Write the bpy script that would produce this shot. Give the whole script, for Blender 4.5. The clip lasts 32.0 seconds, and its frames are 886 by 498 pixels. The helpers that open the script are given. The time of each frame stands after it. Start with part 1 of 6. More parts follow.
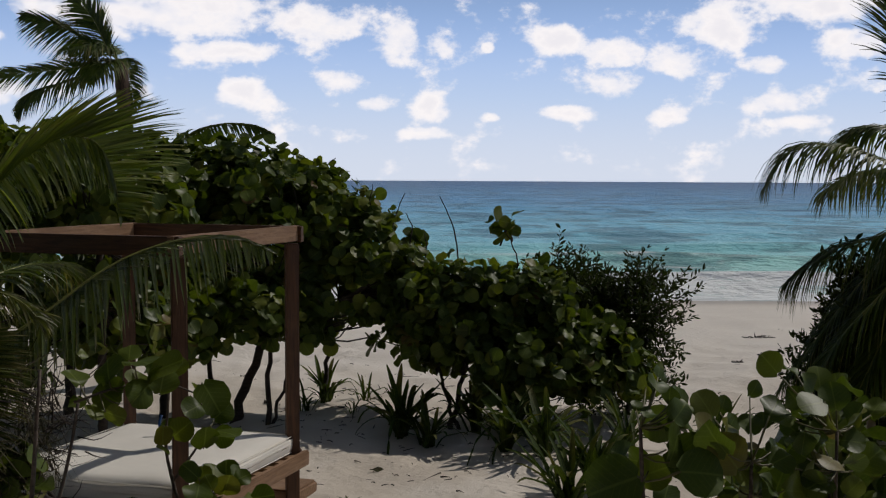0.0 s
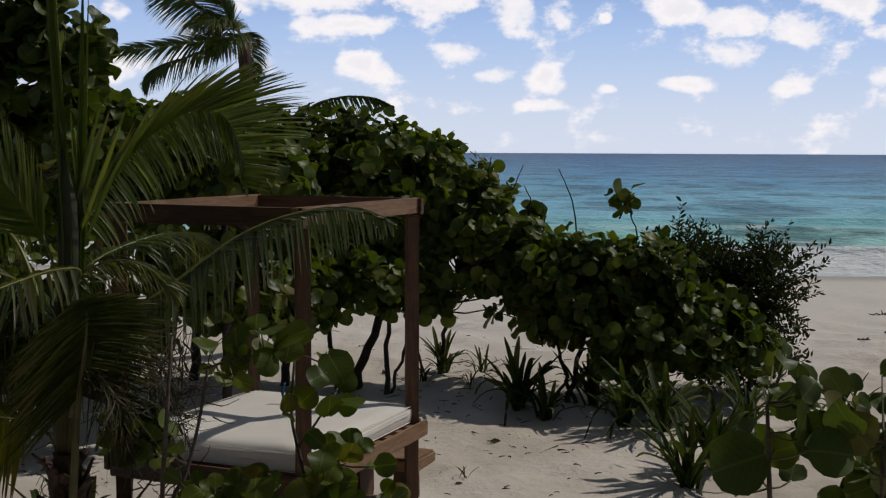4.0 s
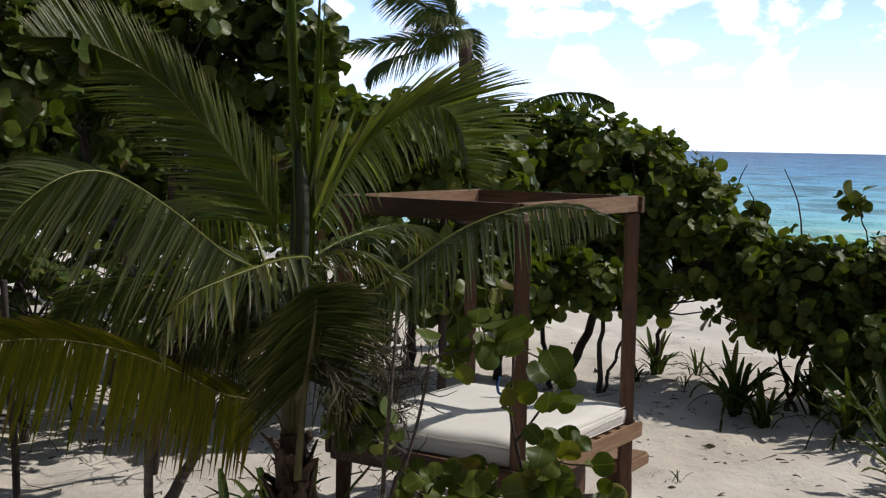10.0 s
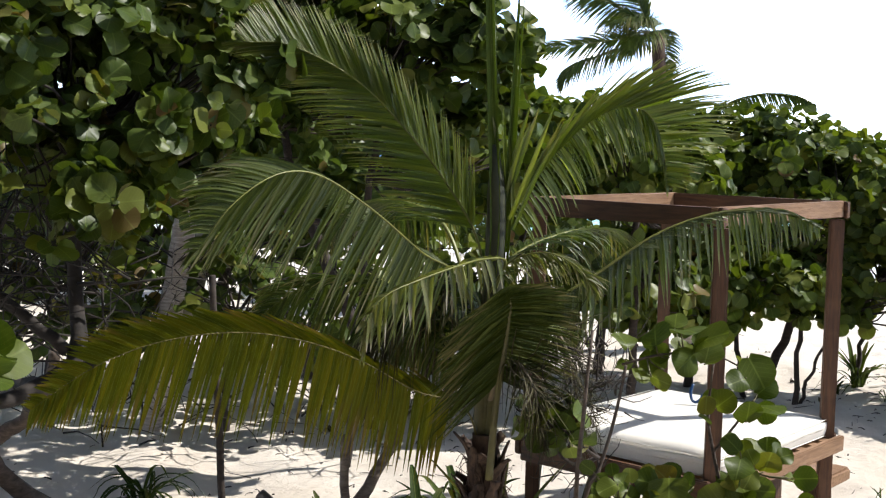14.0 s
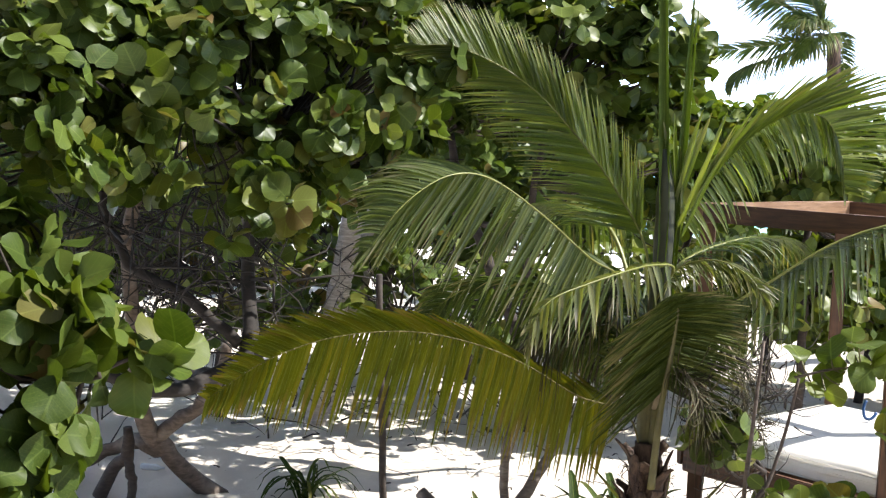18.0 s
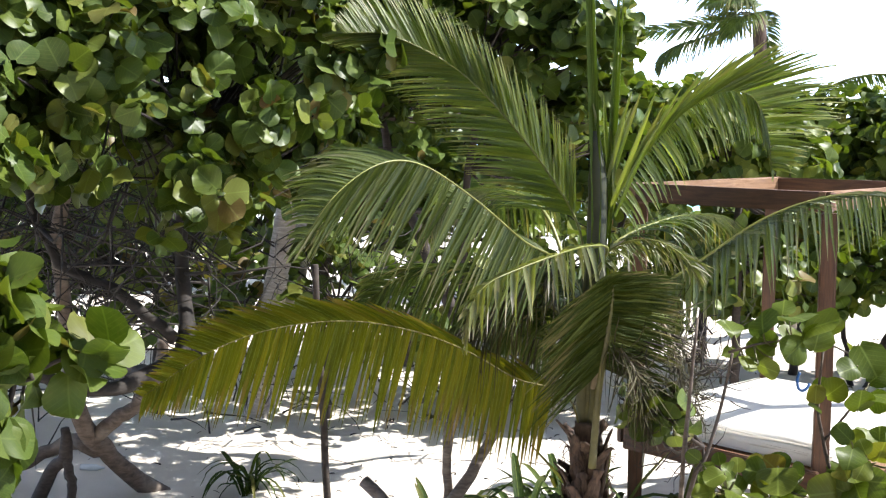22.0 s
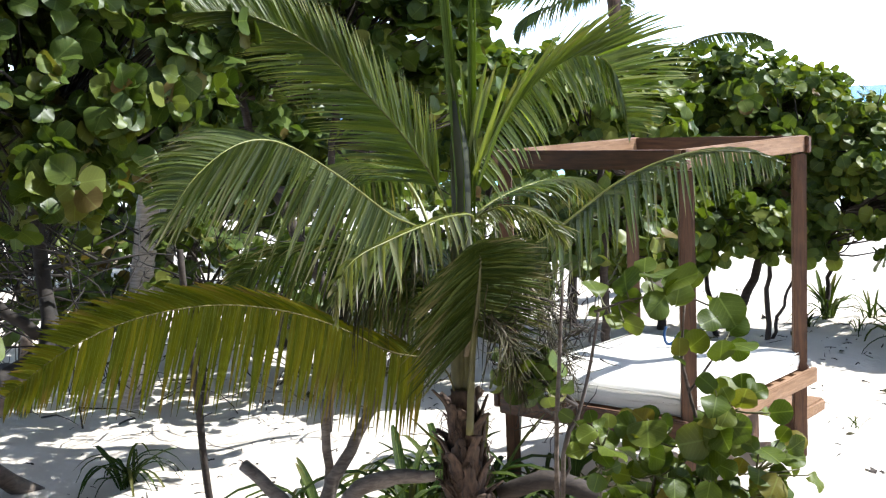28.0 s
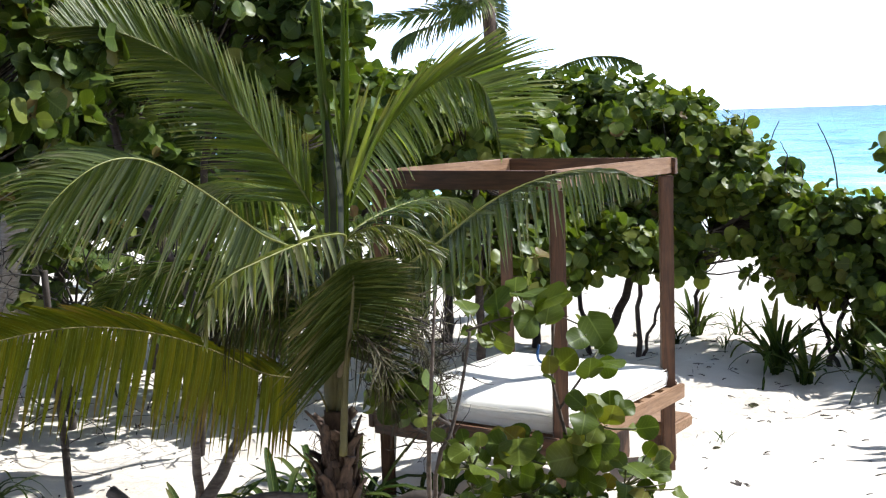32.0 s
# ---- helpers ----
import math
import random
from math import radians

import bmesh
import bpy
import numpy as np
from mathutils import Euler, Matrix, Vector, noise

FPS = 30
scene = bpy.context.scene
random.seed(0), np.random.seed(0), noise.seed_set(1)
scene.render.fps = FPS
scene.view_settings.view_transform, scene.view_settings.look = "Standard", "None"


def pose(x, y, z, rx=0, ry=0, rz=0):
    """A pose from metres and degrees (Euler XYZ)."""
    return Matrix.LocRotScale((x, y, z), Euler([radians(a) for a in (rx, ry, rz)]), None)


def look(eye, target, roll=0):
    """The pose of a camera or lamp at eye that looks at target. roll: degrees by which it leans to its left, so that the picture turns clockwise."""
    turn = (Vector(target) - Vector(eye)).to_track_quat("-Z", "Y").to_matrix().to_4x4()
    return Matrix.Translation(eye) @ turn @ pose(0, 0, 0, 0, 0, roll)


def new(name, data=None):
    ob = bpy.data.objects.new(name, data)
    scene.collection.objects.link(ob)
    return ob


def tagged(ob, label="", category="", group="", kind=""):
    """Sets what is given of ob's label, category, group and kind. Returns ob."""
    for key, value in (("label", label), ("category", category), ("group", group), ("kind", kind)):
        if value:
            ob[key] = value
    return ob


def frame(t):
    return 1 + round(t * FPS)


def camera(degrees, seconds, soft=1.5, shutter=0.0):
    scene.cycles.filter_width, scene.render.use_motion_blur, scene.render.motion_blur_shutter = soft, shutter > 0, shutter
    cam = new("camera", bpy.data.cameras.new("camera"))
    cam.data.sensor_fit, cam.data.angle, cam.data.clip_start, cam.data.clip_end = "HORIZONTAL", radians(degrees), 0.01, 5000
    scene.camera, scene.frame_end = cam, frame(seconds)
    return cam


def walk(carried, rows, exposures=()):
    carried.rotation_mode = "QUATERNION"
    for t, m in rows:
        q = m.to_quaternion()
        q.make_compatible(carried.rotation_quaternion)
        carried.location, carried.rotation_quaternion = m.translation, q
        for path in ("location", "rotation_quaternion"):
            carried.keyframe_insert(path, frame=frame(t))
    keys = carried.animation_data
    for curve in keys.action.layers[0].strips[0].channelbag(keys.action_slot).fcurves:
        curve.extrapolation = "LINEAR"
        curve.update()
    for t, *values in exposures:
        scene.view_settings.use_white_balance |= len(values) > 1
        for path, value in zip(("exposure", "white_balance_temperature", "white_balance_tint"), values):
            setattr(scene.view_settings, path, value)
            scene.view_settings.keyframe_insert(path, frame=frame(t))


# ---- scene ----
FOV = 40.95
cam = camera(FOV, 32.0, 1.25)
PATH = [
    (0.0, pose(0.000, 0.300, 2.50, 0, 0, 0.12) @ pose(0, 0, 0, 86.67) @ pose(0, 0, 0, 0, 0, 0.30)),
    (0.5, pose(-0.006, 0.300, 2.50, 0, 0, 1.14) @ pose(0, 0, 0, 86.32) @ pose(0, 0, 0, 0, 0, -0.25)),
    (1.0, pose(-0.010, 0.300, 2.50, 0, 0, 1.97) @ pose(0, 0, 0, 86.11) @ pose(0, 0, 0, 0, 0, -0.23)),
    (1.5, pose(-0.014, 0.300, 2.50, 0, 0, 2.75) @ pose(0, 0, 0, 85.83) @ pose(0, 0, 0, 0, 0, -0.04)),
    (2.0, pose(-0.018, 0.299, 2.50, 0, 0, 3.53) @ pose(0, 0, 0, 85.55) @ pose(0, 0, 0, 0, 0, 0.10)),
    (2.5, pose(-0.021, 0.299, 2.50, 0, 0, 4.10) @ pose(0, 0, 0, 85.47) @ pose(0, 0, 0, 0, 0, 0.19)),
    (3.0, pose(-0.023, 0.299, 2.50, 0, 0, 4.49) @ pose(0, 0, 0, 85.43) @ pose(0, 0, 0, 0, 0, 0.10)),
    (3.5, pose(-0.026, 0.299, 2.50, 0, 0, 5.07) @ pose(0, 0, 0, 85.28) @ pose(0, 0, 0, 0, 0, 0.19)),
    (5.5, pose(-0.040, 0.297, 2.50, 0, 0, 7.69) @ pose(0, 0, 0, 85.54) @ pose(0, 0, 0, 0, 0, 0.26)),
    (6.0, pose(-0.045, 0.297, 2.50, 0, 0, 8.54) @ pose(0, 0, 0, 85.51) @ pose(0, 0, 0, 0, 0, 0.33)),
    (6.5, pose(-0.049, 0.296, 2.50, 0, 0, 9.35) @ pose(0, 0, 0, 85.43) @ pose(0, 0, 0, 0, 0, 0.86)),
    (7.0, pose(-0.052, 0.296, 2.50, 0, 0, 9.92) @ pose(0, 0, 0, 85.11) @ pose(0, 0, 0, 0, 0, 1.25)),
    (7.5, pose(-0.056, 0.295, 2.50, 0, 0, 10.75) @ pose(0, 0, 0, 84.84) @ pose(0, 0, 0, 0, 0, 1.50)),
    (8.0, pose(-0.061, 0.294, 2.50, 0, 0, 11.67) @ pose(0, 0, 0, 84.83) @ pose(0, 0, 0, 0, 0, 1.28)),
    (8.5, pose(-0.065, 0.293, 2.50, 0, 0, 12.53) @ pose(0, 0, 0, 84.66) @ pose(0, 0, 0, 0, 0, 1.46)),
    (9.0, pose(-0.071, 0.292, 2.50, 0, 0, 13.67) @ pose(0, 0, 0, 84.70) @ pose(0, 0, 0, 0, 0, 1.62)),
    (9.5, pose(-0.076, 0.290, 2.50, 0, 0, 14.73) @ pose(0, 0, 0, 84.79) @ pose(0, 0, 0, 0, 0, 1.45)),
    (10.0, pose(-0.082, 0.289, 2.50, 0, 0, 15.85) @ pose(0, 0, 0, 85.01) @ pose(0, 0, 0, 0, 0, 1.07)),
    (10.5, pose(-0.087, 0.287, 2.50, 0, 0, 16.94) @ pose(0, 0, 0, 85.27) @ pose(0, 0, 0, 0, 0, 1.15)),
    (11.0, pose(-0.091, 0.286, 2.50, 0, 0, 17.69) @ pose(0, 0, 0, 85.32) @ pose(0, 0, 0, 0, 0, 1.37)),
    (11.5, pose(-0.096, 0.284, 2.50, 0, 0, 18.57) @ pose(0, 0, 0, 85.56) @ pose(0, 0, 0, 0, 0, 1.32)),
    (12.0, pose(-0.102, 0.282, 2.50, 0, 0, 19.86) @ pose(0, 0, 0, 85.45) @ pose(0, 0, 0, 0, 0, 1.39)),
    (12.5, pose(-0.107, 0.280, 2.50, 0, 0, 20.96) @ pose(0, 0, 0, 85.35) @ pose(0, 0, 0, 0, 0, 1.77)),
    (13.0, pose(-0.114, 0.277, 2.50, 0, 0, 22.36) @ pose(0, 0, 0, 85.35) @ pose(0, 0, 0, 0, 0, 1.28)),
    (13.5, pose(-0.120, 0.275, 2.50, 0, 0, 23.60) @ pose(0, 0, 0, 85.21) @ pose(0, 0, 0, 0, 0, 1.59)),
    (14.0, pose(-0.126, 0.272, 2.50, 0, 0, 24.83) @ pose(0, 0, 0, 84.92) @ pose(0, 0, 0, 0, 0, 1.25)),
    (14.5, pose(-0.131, 0.270, 2.50, 0, 0, 25.84) @ pose(0, 0, 0, 85.10) @ pose(0, 0, 0, 0, 0, 1.80)),
    (15.0, pose(-0.136, 0.267, 2.50, 0, 0, 27.03) @ pose(0, 0, 0, 84.84) @ pose(0, 0, 0, 0, 0, 2.76)),
    (15.5, pose(-0.141, 0.265, 2.50, 0, 0, 28.09) @ pose(0, 0, 0, 84.73) @ pose(0, 0, 0, 0, 0, 3.26)),
    (17.5, pose(-0.159, 0.254, 2.50, 0, 0, 32.01) @ pose(0, 0, 0, 84.74) @ pose(0, 0, 0, 0, 0, 2.38)),
    (18.0, pose(-0.161, 0.253, 2.50, 0, 0, 32.47) @ pose(0, 0, 0, 84.84) @ pose(0, 0, 0, 0, 0, 1.95)),
    (18.5, pose(-0.161, 0.253, 2.50, 0, 0, 32.37) @ pose(0, 0, 0, 84.85) @ pose(0, 0, 0, 0, 0, 1.72)),
    (19.0, pose(-0.160, 0.254, 2.50, 0, 0, 32.32) @ pose(0, 0, 0, 84.76) @ pose(0, 0, 0, 0, 0, 1.55)),
    (19.5, pose(-0.159, 0.254, 2.50, 0, 0, 32.07) @ pose(0, 0, 0, 84.64) @ pose(0, 0, 0, 0, 0, 1.48)),
    (20.0, pose(-0.158, 0.255, 2.50, 0, 0, 31.71) @ pose(0, 0, 0, 84.66) @ pose(0, 0, 0, 0, 0, 1.21)),
    (20.5, pose(-0.155, 0.257, 2.50, 0, 0, 31.14) @ pose(0, 0, 0, 84.64) @ pose(0, 0, 0, 0, 0, 1.09)),
    (21.0, pose(-0.153, 0.258, 2.50, 0, 0, 30.65) @ pose(0, 0, 0, 84.48) @ pose(0, 0, 0, 0, 0, 0.83)),
    (21.5, pose(-0.150, 0.260, 2.50, 0, 0, 30.00) @ pose(0, 0, 0, 84.49) @ pose(0, 0, 0, 0, 0, 0.39)),
    (22.0, pose(-0.148, 0.261, 2.50, 0, 0, 29.47) @ pose(0, 0, 0, 84.28) @ pose(0, 0, 0, 0, 0, 0.34)),
    (22.5, pose(-0.145, 0.263, 2.50, 0, 0, 28.86) @ pose(0, 0, 0, 84.30) @ pose(0, 0, 0, 0, 0, -0.33)),
    (23.0, pose(-0.143, 0.264, 2.50, 0, 0, 28.37) @ pose(0, 0, 0, 84.13) @ pose(0, 0, 0, 0, 0, -0.44)),
    (23.5, pose(-0.140, 0.265, 2.50, 0, 0, 27.91) @ pose(0, 0, 0, 83.88) @ pose(0, 0, 0, 0, 0, -0.82)),
    (24.0, pose(-0.138, 0.266, 2.50, 0, 0, 27.39) @ pose(0, 0, 0, 83.91) @ pose(0, 0, 0, 0, 0, -1.71)),
    (24.5, pose(-0.134, 0.269, 2.50, 0, 0, 26.47) @ pose(0, 0, 0, 83.79) @ pose(0, 0, 0, 0, 0, -2.12)),
    (26.5, pose(-0.125, 0.273, 2.50, 0, 0, 24.62) @ pose(0, 0, 0, 83.33) @ pose(0, 0, 0, 0, 0, -2.25)),
    (27.0, pose(-0.122, 0.274, 2.50, 0, 0, 24.01) @ pose(0, 0, 0, 83.38) @ pose(0, 0, 0, 0, 0, -2.09)),
    (27.5, pose(-0.121, 0.275, 2.50, 0, 0, 23.78) @ pose(0, 0, 0, 83.02) @ pose(0, 0, 0, 0, 0, -2.31)),
    (28.0, pose(-0.119, 0.275, 2.50, 0, 0, 23.36) @ pose(0, 0, 0, 82.91) @ pose(0, 0, 0, 0, 0, -2.31)),
    (28.5, pose(-0.117, 0.276, 2.50, 0, 0, 22.95) @ pose(0, 0, 0, 82.60) @ pose(0, 0, 0, 0, 0, -2.56)),
    (29.0, pose(-0.115, 0.277, 2.50, 0, 0, 22.47) @ pose(0, 0, 0, 82.72) @ pose(0, 0, 0, 0, 0, -2.27)),
    (29.5, pose(-0.112, 0.278, 2.50, 0, 0, 21.97) @ pose(0, 0, 0, 82.68) @ pose(0, 0, 0, 0, 0, -2.26)),
    (30.0, pose(-0.111, 0.279, 2.50, 0, 0, 21.72) @ pose(0, 0, 0, 82.46) @ pose(0, 0, 0, 0, 0, -2.19)),
    (30.5, pose(-0.109, 0.280, 2.50, 0, 0, 21.25) @ pose(0, 0, 0, 82.41) @ pose(0, 0, 0, 0, 0, -2.76)),
    (31.0, pose(-0.103, 0.282, 2.50, 0, 0, 20.07) @ pose(0, 0, 0, 82.09) @ pose(0, 0, 0, 0, 0, -2.91)),
    (31.5, pose(-0.097, 0.284, 2.50, 0, 0, 18.79) @ pose(0, 0, 0, 82.87) @ pose(0, 0, 0, 0, 0, -2.51)),
    (32.0, pose(-0.090, 0.286, 2.50, 0, 0, 17.47) @ pose(0, 0, 0, 83.65) @ pose(0, 0, 0, 0, 0, -1.73)),
]
EXPOSURES = [(0.0, -1.45, 6750, 11), (3.0, -1.45, 6720, 11), (6.0, -1.45, 6650, 11), (7.5, -1.1, 6600, 11), (9.0, -0.78, 6550, 10), (11.0, -0.38, 6520, 10), (13.0, 0.18, 6500, 10), (16.0, 0.96, 6480, 10), (19.0, 1.36, 6450, 10),
             (24.0, 1.46, 6250, 9), (28.0, 1.22, 6080, 8), (30.0, 1.1, 6080, 8), (32.0, 0.9, 6080, 8)]
walk(cam, PATH, EXPOSURES)

# ---- sky and sun ----
SUN_ELEVATION = radians(48)
SUN_TURN = radians(55)          # from +Y towards +X
sun_dir = Vector((math.sin(SUN_TURN) * math.cos(SUN_ELEVATION), math.cos(SUN_TURN) * math.cos(SUN_ELEVATION), math.sin(SUN_ELEVATION)))
sun_data = bpy.data.lights.new("sun", "SUN")
sun_data.energy, sun_data.angle, sun_data.color = 4.7, radians(0.53), (1.0, 0.965, 0.92)
sun = new("sun", sun_data)
sun.matrix_world = look(sun_dir * 60, (0, 0, 0))


class Nodes:
    """A small shorthand for node trees."""

    def __init__(self, tree):
        self.tree = tree
        tree.nodes.clear()

    def add(self, kind, inputs=None):
        node = self.tree.nodes.new(kind)
        for key, value in (inputs or {}).items():
            if isinstance(value, bpy.types.NodeSocket):
                self.tree.links.new(value, node.inputs[key])
            else:
                node.inputs[key].default_value = value
        return node

    def math(self, op, a, b=0.0, c=0.0, clamp=False):
        node = self.add("ShaderNodeMath", {0: a, 1: b, 2: c})
        node.operation, node.use_clamp = op, clamp
        return node.outputs[0]

    def mix(self, fac, a, b, blend="MIX"):
        node = self.tree.nodes.new("ShaderNodeMix")
        node.data_type, node.blend_type = "RGBA", blend
        for key, value in ((0, fac), (6, a), (7, b)):
            if isinstance(value, bpy.types.NodeSocket):
                self.tree.links.new(value, node.inputs[key])
            else:
                node.inputs[key].default_value = value
        return node.outputs[2]

    def ramp(self, fac, stops, mode="LINEAR"):
        node = self.add("ShaderNodeValToRGB", {0: fac})
        node.color_ramp.interpolation = mode
        while len(node.color_ramp.elements) < len(stops):
            node.color_ramp.elements.new(0.5)
        for element, (at, colour) in zip(node.color_ramp.elements, stops):
            element.position = at
            element.color = (*colour, 1) if len(colour) == 3 else colour
        return node.outputs[0]

    def noise(self, vector, scale, detail=4.0, rough=0.55, distortion=0.0):
        return self.add("ShaderNodeTexNoise", {"Vector": vector, "Scale": scale, "Detail": detail, "Roughness": rough, "Distortion": distortion}).outputs["Fac"]

    def step(self, value, low, high):
        node = self.add("ShaderNodeMapRange", {0: value, 1: low, 2: high, 3: 0.0, 4: 1.0})
        node.interpolation_type = "SMOOTHSTEP"
        return node.outputs[0]

    def stretch(self, vector, scale):
        return self.add("ShaderNodeMapping", {"Vector": vector, "Scale": scale}).outputs[0]


def make_world():
    world = bpy.data.worlds.new("sky")
    world.use_nodes = True
    scene.world = world
    n = Nodes(world.node_tree)
    sky = n.add("ShaderNodeTexSky")
    sky.sky_type, sky.sun_disc = "NISHITA", False
    sky.sun_elevation, sky.sun_rotation = SUN_ELEVATION, SUN_TURN
    sky.air_density, sky.dust_density, sky.ozone_density = 1.0, 0.6, 1.5
    way = n.add("ShaderNodeTexCoord").outputs["Generated"]
    axes = n.add("ShaderNodeSeparateXYZ", {0: way})
    turn = n.math("ARCTAN2", axes.outputs[0], axes.outputs[1])
    rise = n.math("ARCSINE", axes.outputs[2])
    # broken fair-weather cumulus: heaps (turn, rise, half width, half height, all in degrees)
    heaps = [(-12.9, 7.6, 5.3, 1.6), (-10.3, 6.0, 4.1, 0.6), (-6.0, 7.6, 2.8, 1.5), (-2.3, 6.7, 1.9, 1.5), (-0.4, 6.7, 1.3, 1.3), (-9.7, 4.0, 1.7, 0.9), (-4.7, 4.6, 1.7, 0.8), (-3.4, 3.6, 1.3, 0.7), (-0.7, 3.5, 1.3, 0.9), (-0.9, 2.2, 1.9, 0.4),
             (5.3, 6.6, 1.9, 0.9), (7.9, 6.1, 1.9, 0.8), (11.1, 5.7, 1.9, 1.1), (8.0, 4.4, 2.1, 0.9), (10.6, 3.1, 1.2, 0.6), (5.6, 3.2, 1.7, 0.5), (15.2, 5.4, 1.7, 0.5), (15.5, 3.8, 2.8, 0.9), (16.5, 2.8, 1.9, 0.4), (12.9, 7.3, 2.8, 1.4),
             (17.2, 8.0, 4.7, 0.9), (2.0, 6.3, 0.4, 0.3), (2.1, 3.0, 0.6, 0.3), (-15.5, 7.6, 3.4, 1.0), (19.0, 6.2, 3.0, 0.8), (-21.0, 4.0, 4.0, 1.0), (-29.0, 6.0, 5.0, 1.4), (26.0, 5.0, 5.0, 1.0)]
    field = None
    for a, e, w, h in heaps:
        u = n.math("MULTIPLY", n.math("SUBTRACT", turn, radians(a)), 1 / radians(w))
        v = n.math("MULTIPLY", n.math("SUBTRACT", rise, radians(e)), 1 / radians(h))
        d = n.math("ADD", n.math("MULTIPLY", u, u), n.math("MULTIPLY", v, v))
        f = n.math("SUBTRACT", 1.0, n.math("SQRT", d))
        field = f if field is None else n.math("MAXIMUM", field, f)
    billow = n.noise(n.stretch(way, (1, 1, 1.5)), 24.0, 8.0, 0.6)
    wide = n.noise(n.stretch(way, (1, 1, 2.4)), 5.0, 4.0, 0.55)
    high = n.step(rise, radians(9), radians(16))
    scattered = n.math("MULTIPLY", n.math("SUBTRACT", wide, 0.58), n.math("MULTIPLY", high, 6.0))
    body = n.math("ADD", n.math("MAXIMUM", n.math("MAXIMUM", field, -0.9), scattered), n.math("MULTIPLY", n.math("SUBTRACT", billow, 0.522), 3.0))
    cover = n.step(body, 0.02, 0.5)
    thick = n.step(n.math("ADD", body, n.math("MULTIPLY", n.math("SUBTRACT", billow, 0.5), 1.5)), 0.1, 1.6)
    tone = n.ramp(thick, [(0.0, (0.86, 0.90, 0.97)), (0.55, (1.0, 1.0, 1.0)), (1.0, (0.90, 0.91, 0.94))])
    haze = n.step(rise, radians(16), radians(5))
    low = n.ramp(n.step(rise, radians(-0.5), radians(9)), [(0.0, (0.74, 0.83, 1.0)), (0.45, (0.55, 0.71, 1.0)), (1.0, (0.35, 0.55, 0.97))])
    blue = n.mix(n.math("MULTIPLY", haze, 0.9), sky.outputs[0], n.mix(1.0, low, (43.0, 43.0, 43.0, 1), "MULTIPLY"))
    cloud = n.mix(1.0, tone, (44.0, 43.0, 44.0, 1), "MULTIPLY")
    colour = n.mix(n.math("MULTIPLY", cover, 0.93), blue, cloud)
    back = n.add("ShaderNodeBackground", {"Color": colour, "Strength": 0.06})
    n.tree.links.new(back.outputs[0], n.add("ShaderNodeOutputWorld").inputs[0])


make_world()


# ---- materials ----
def material(name):
    m = bpy.data.materials.new(name)
    m.use_nodes = True
    return m, Nodes(m.node_tree)


def finish(n, shader):
    n.tree.links.new(shader, n.add("ShaderNodeOutputMaterial").inputs[0])


def bump(n, height, strength=0.3, distance=0.01):
    return n.add("ShaderNodeBump", {"Height": height, "Strength": strength, "Distance": distance}).outputs[0]


def any_random(n):
    """One random number a piece: for pieces joined in a mesh and for objects of their own."""
    r = n.math("ADD", n.add("ShaderNodeNewGeometry").outputs["Random Per Island"], n.add("ShaderNodeObjectInfo").outputs["Random"])
    return n.math("FRACT", r)


def leaf_material(name, stops, veins=0.5, translucent=0.35, rough=0.4, dry_tip=0.0, dry=(0.35, 0.27, 0.13), rib=(0.30, 0.38, 0.10), gloss=0.14):
    m, n = material(name)
    uv = n.add("ShaderNodeUVMap").outputs[0]
    axes = n.add("ShaderNodeSeparateXYZ", {0: uv})
    u, v = axes.outputs[0], axes.outputs[1]
    rnd = any_random(n)
    place = n.add("ShaderNodeTexCoord").outputs["Object"]
    mottle = n.noise(place, 22.0, 4.0, 0.6)
    base = n.ramp(rnd, stops)
    base = n.mix(n.step(mottle, 0.35, 0.75), base, n.mix(0.16, base, (0.16, 0.18, 0.04, 1)))
    across = n.math("ABSOLUTE", n.math("SUBTRACT", u, 0.5))
    midrib = n.step(across, 0.035, 0.012)
    herring = n.math("SINE", n.math("MULTIPLY", n.math("SUBTRACT", v, n.math("MULTIPLY", across, 0.7)), 44.0))
    lateral = n.step(herring, 0.86, 1.0)
    vein = n.math("MULTIPLY", n.math("MAXIMUM", midrib, n.math("MULTIPLY", lateral, 0.5)), veins)
    colour = n.mix(vein, base, (*rib, 1))
    if dry_tip:
        edge = n.math("ADD", v, n.math("MULTIPLY", n.math("SUBTRACT", n.math("FRACT", n.math("MULTIPLY", rnd, 7.31)), 0.5), 0.9))
        colour = n.mix(n.math("MULTIPLY", n.step(edge, 0.75, 1.15), dry_tip), colour, (*dry, 1))
    else:
        spot = n.step(n.noise(place, 55.0, 2.0, 0.5), 0.66, 0.74)
        colour = n.mix(n.math("MULTIPLY", spot, 0.25), colour, (0.12, 0.08, 0.03, 1))
    relief = bump(n, n.math("ADD", n.math("MULTIPLY", mottle, 0.6), vein), 0.25, 0.004)
    front = n.add("ShaderNodeBsdfPrincipled", {"Base Color": colour, "Roughness": n.math("ADD", rough, n.math("MULTIPLY", mottle, 0.15)), "IOR": 1.45, "Specular IOR Level": gloss, "Normal": relief})
    glow = n.add("ShaderNodeBsdfTranslucent", {"Color": n.mix(1.0, colour, (1.6, 1.7, 0.5, 1), "MULTIPLY")})
    mix = n.add("ShaderNodeMixShader", {0: translucent, 1: front.outputs[0], 2: glow.outputs[0]})
    finish(n, mix.outputs[0])
    return m


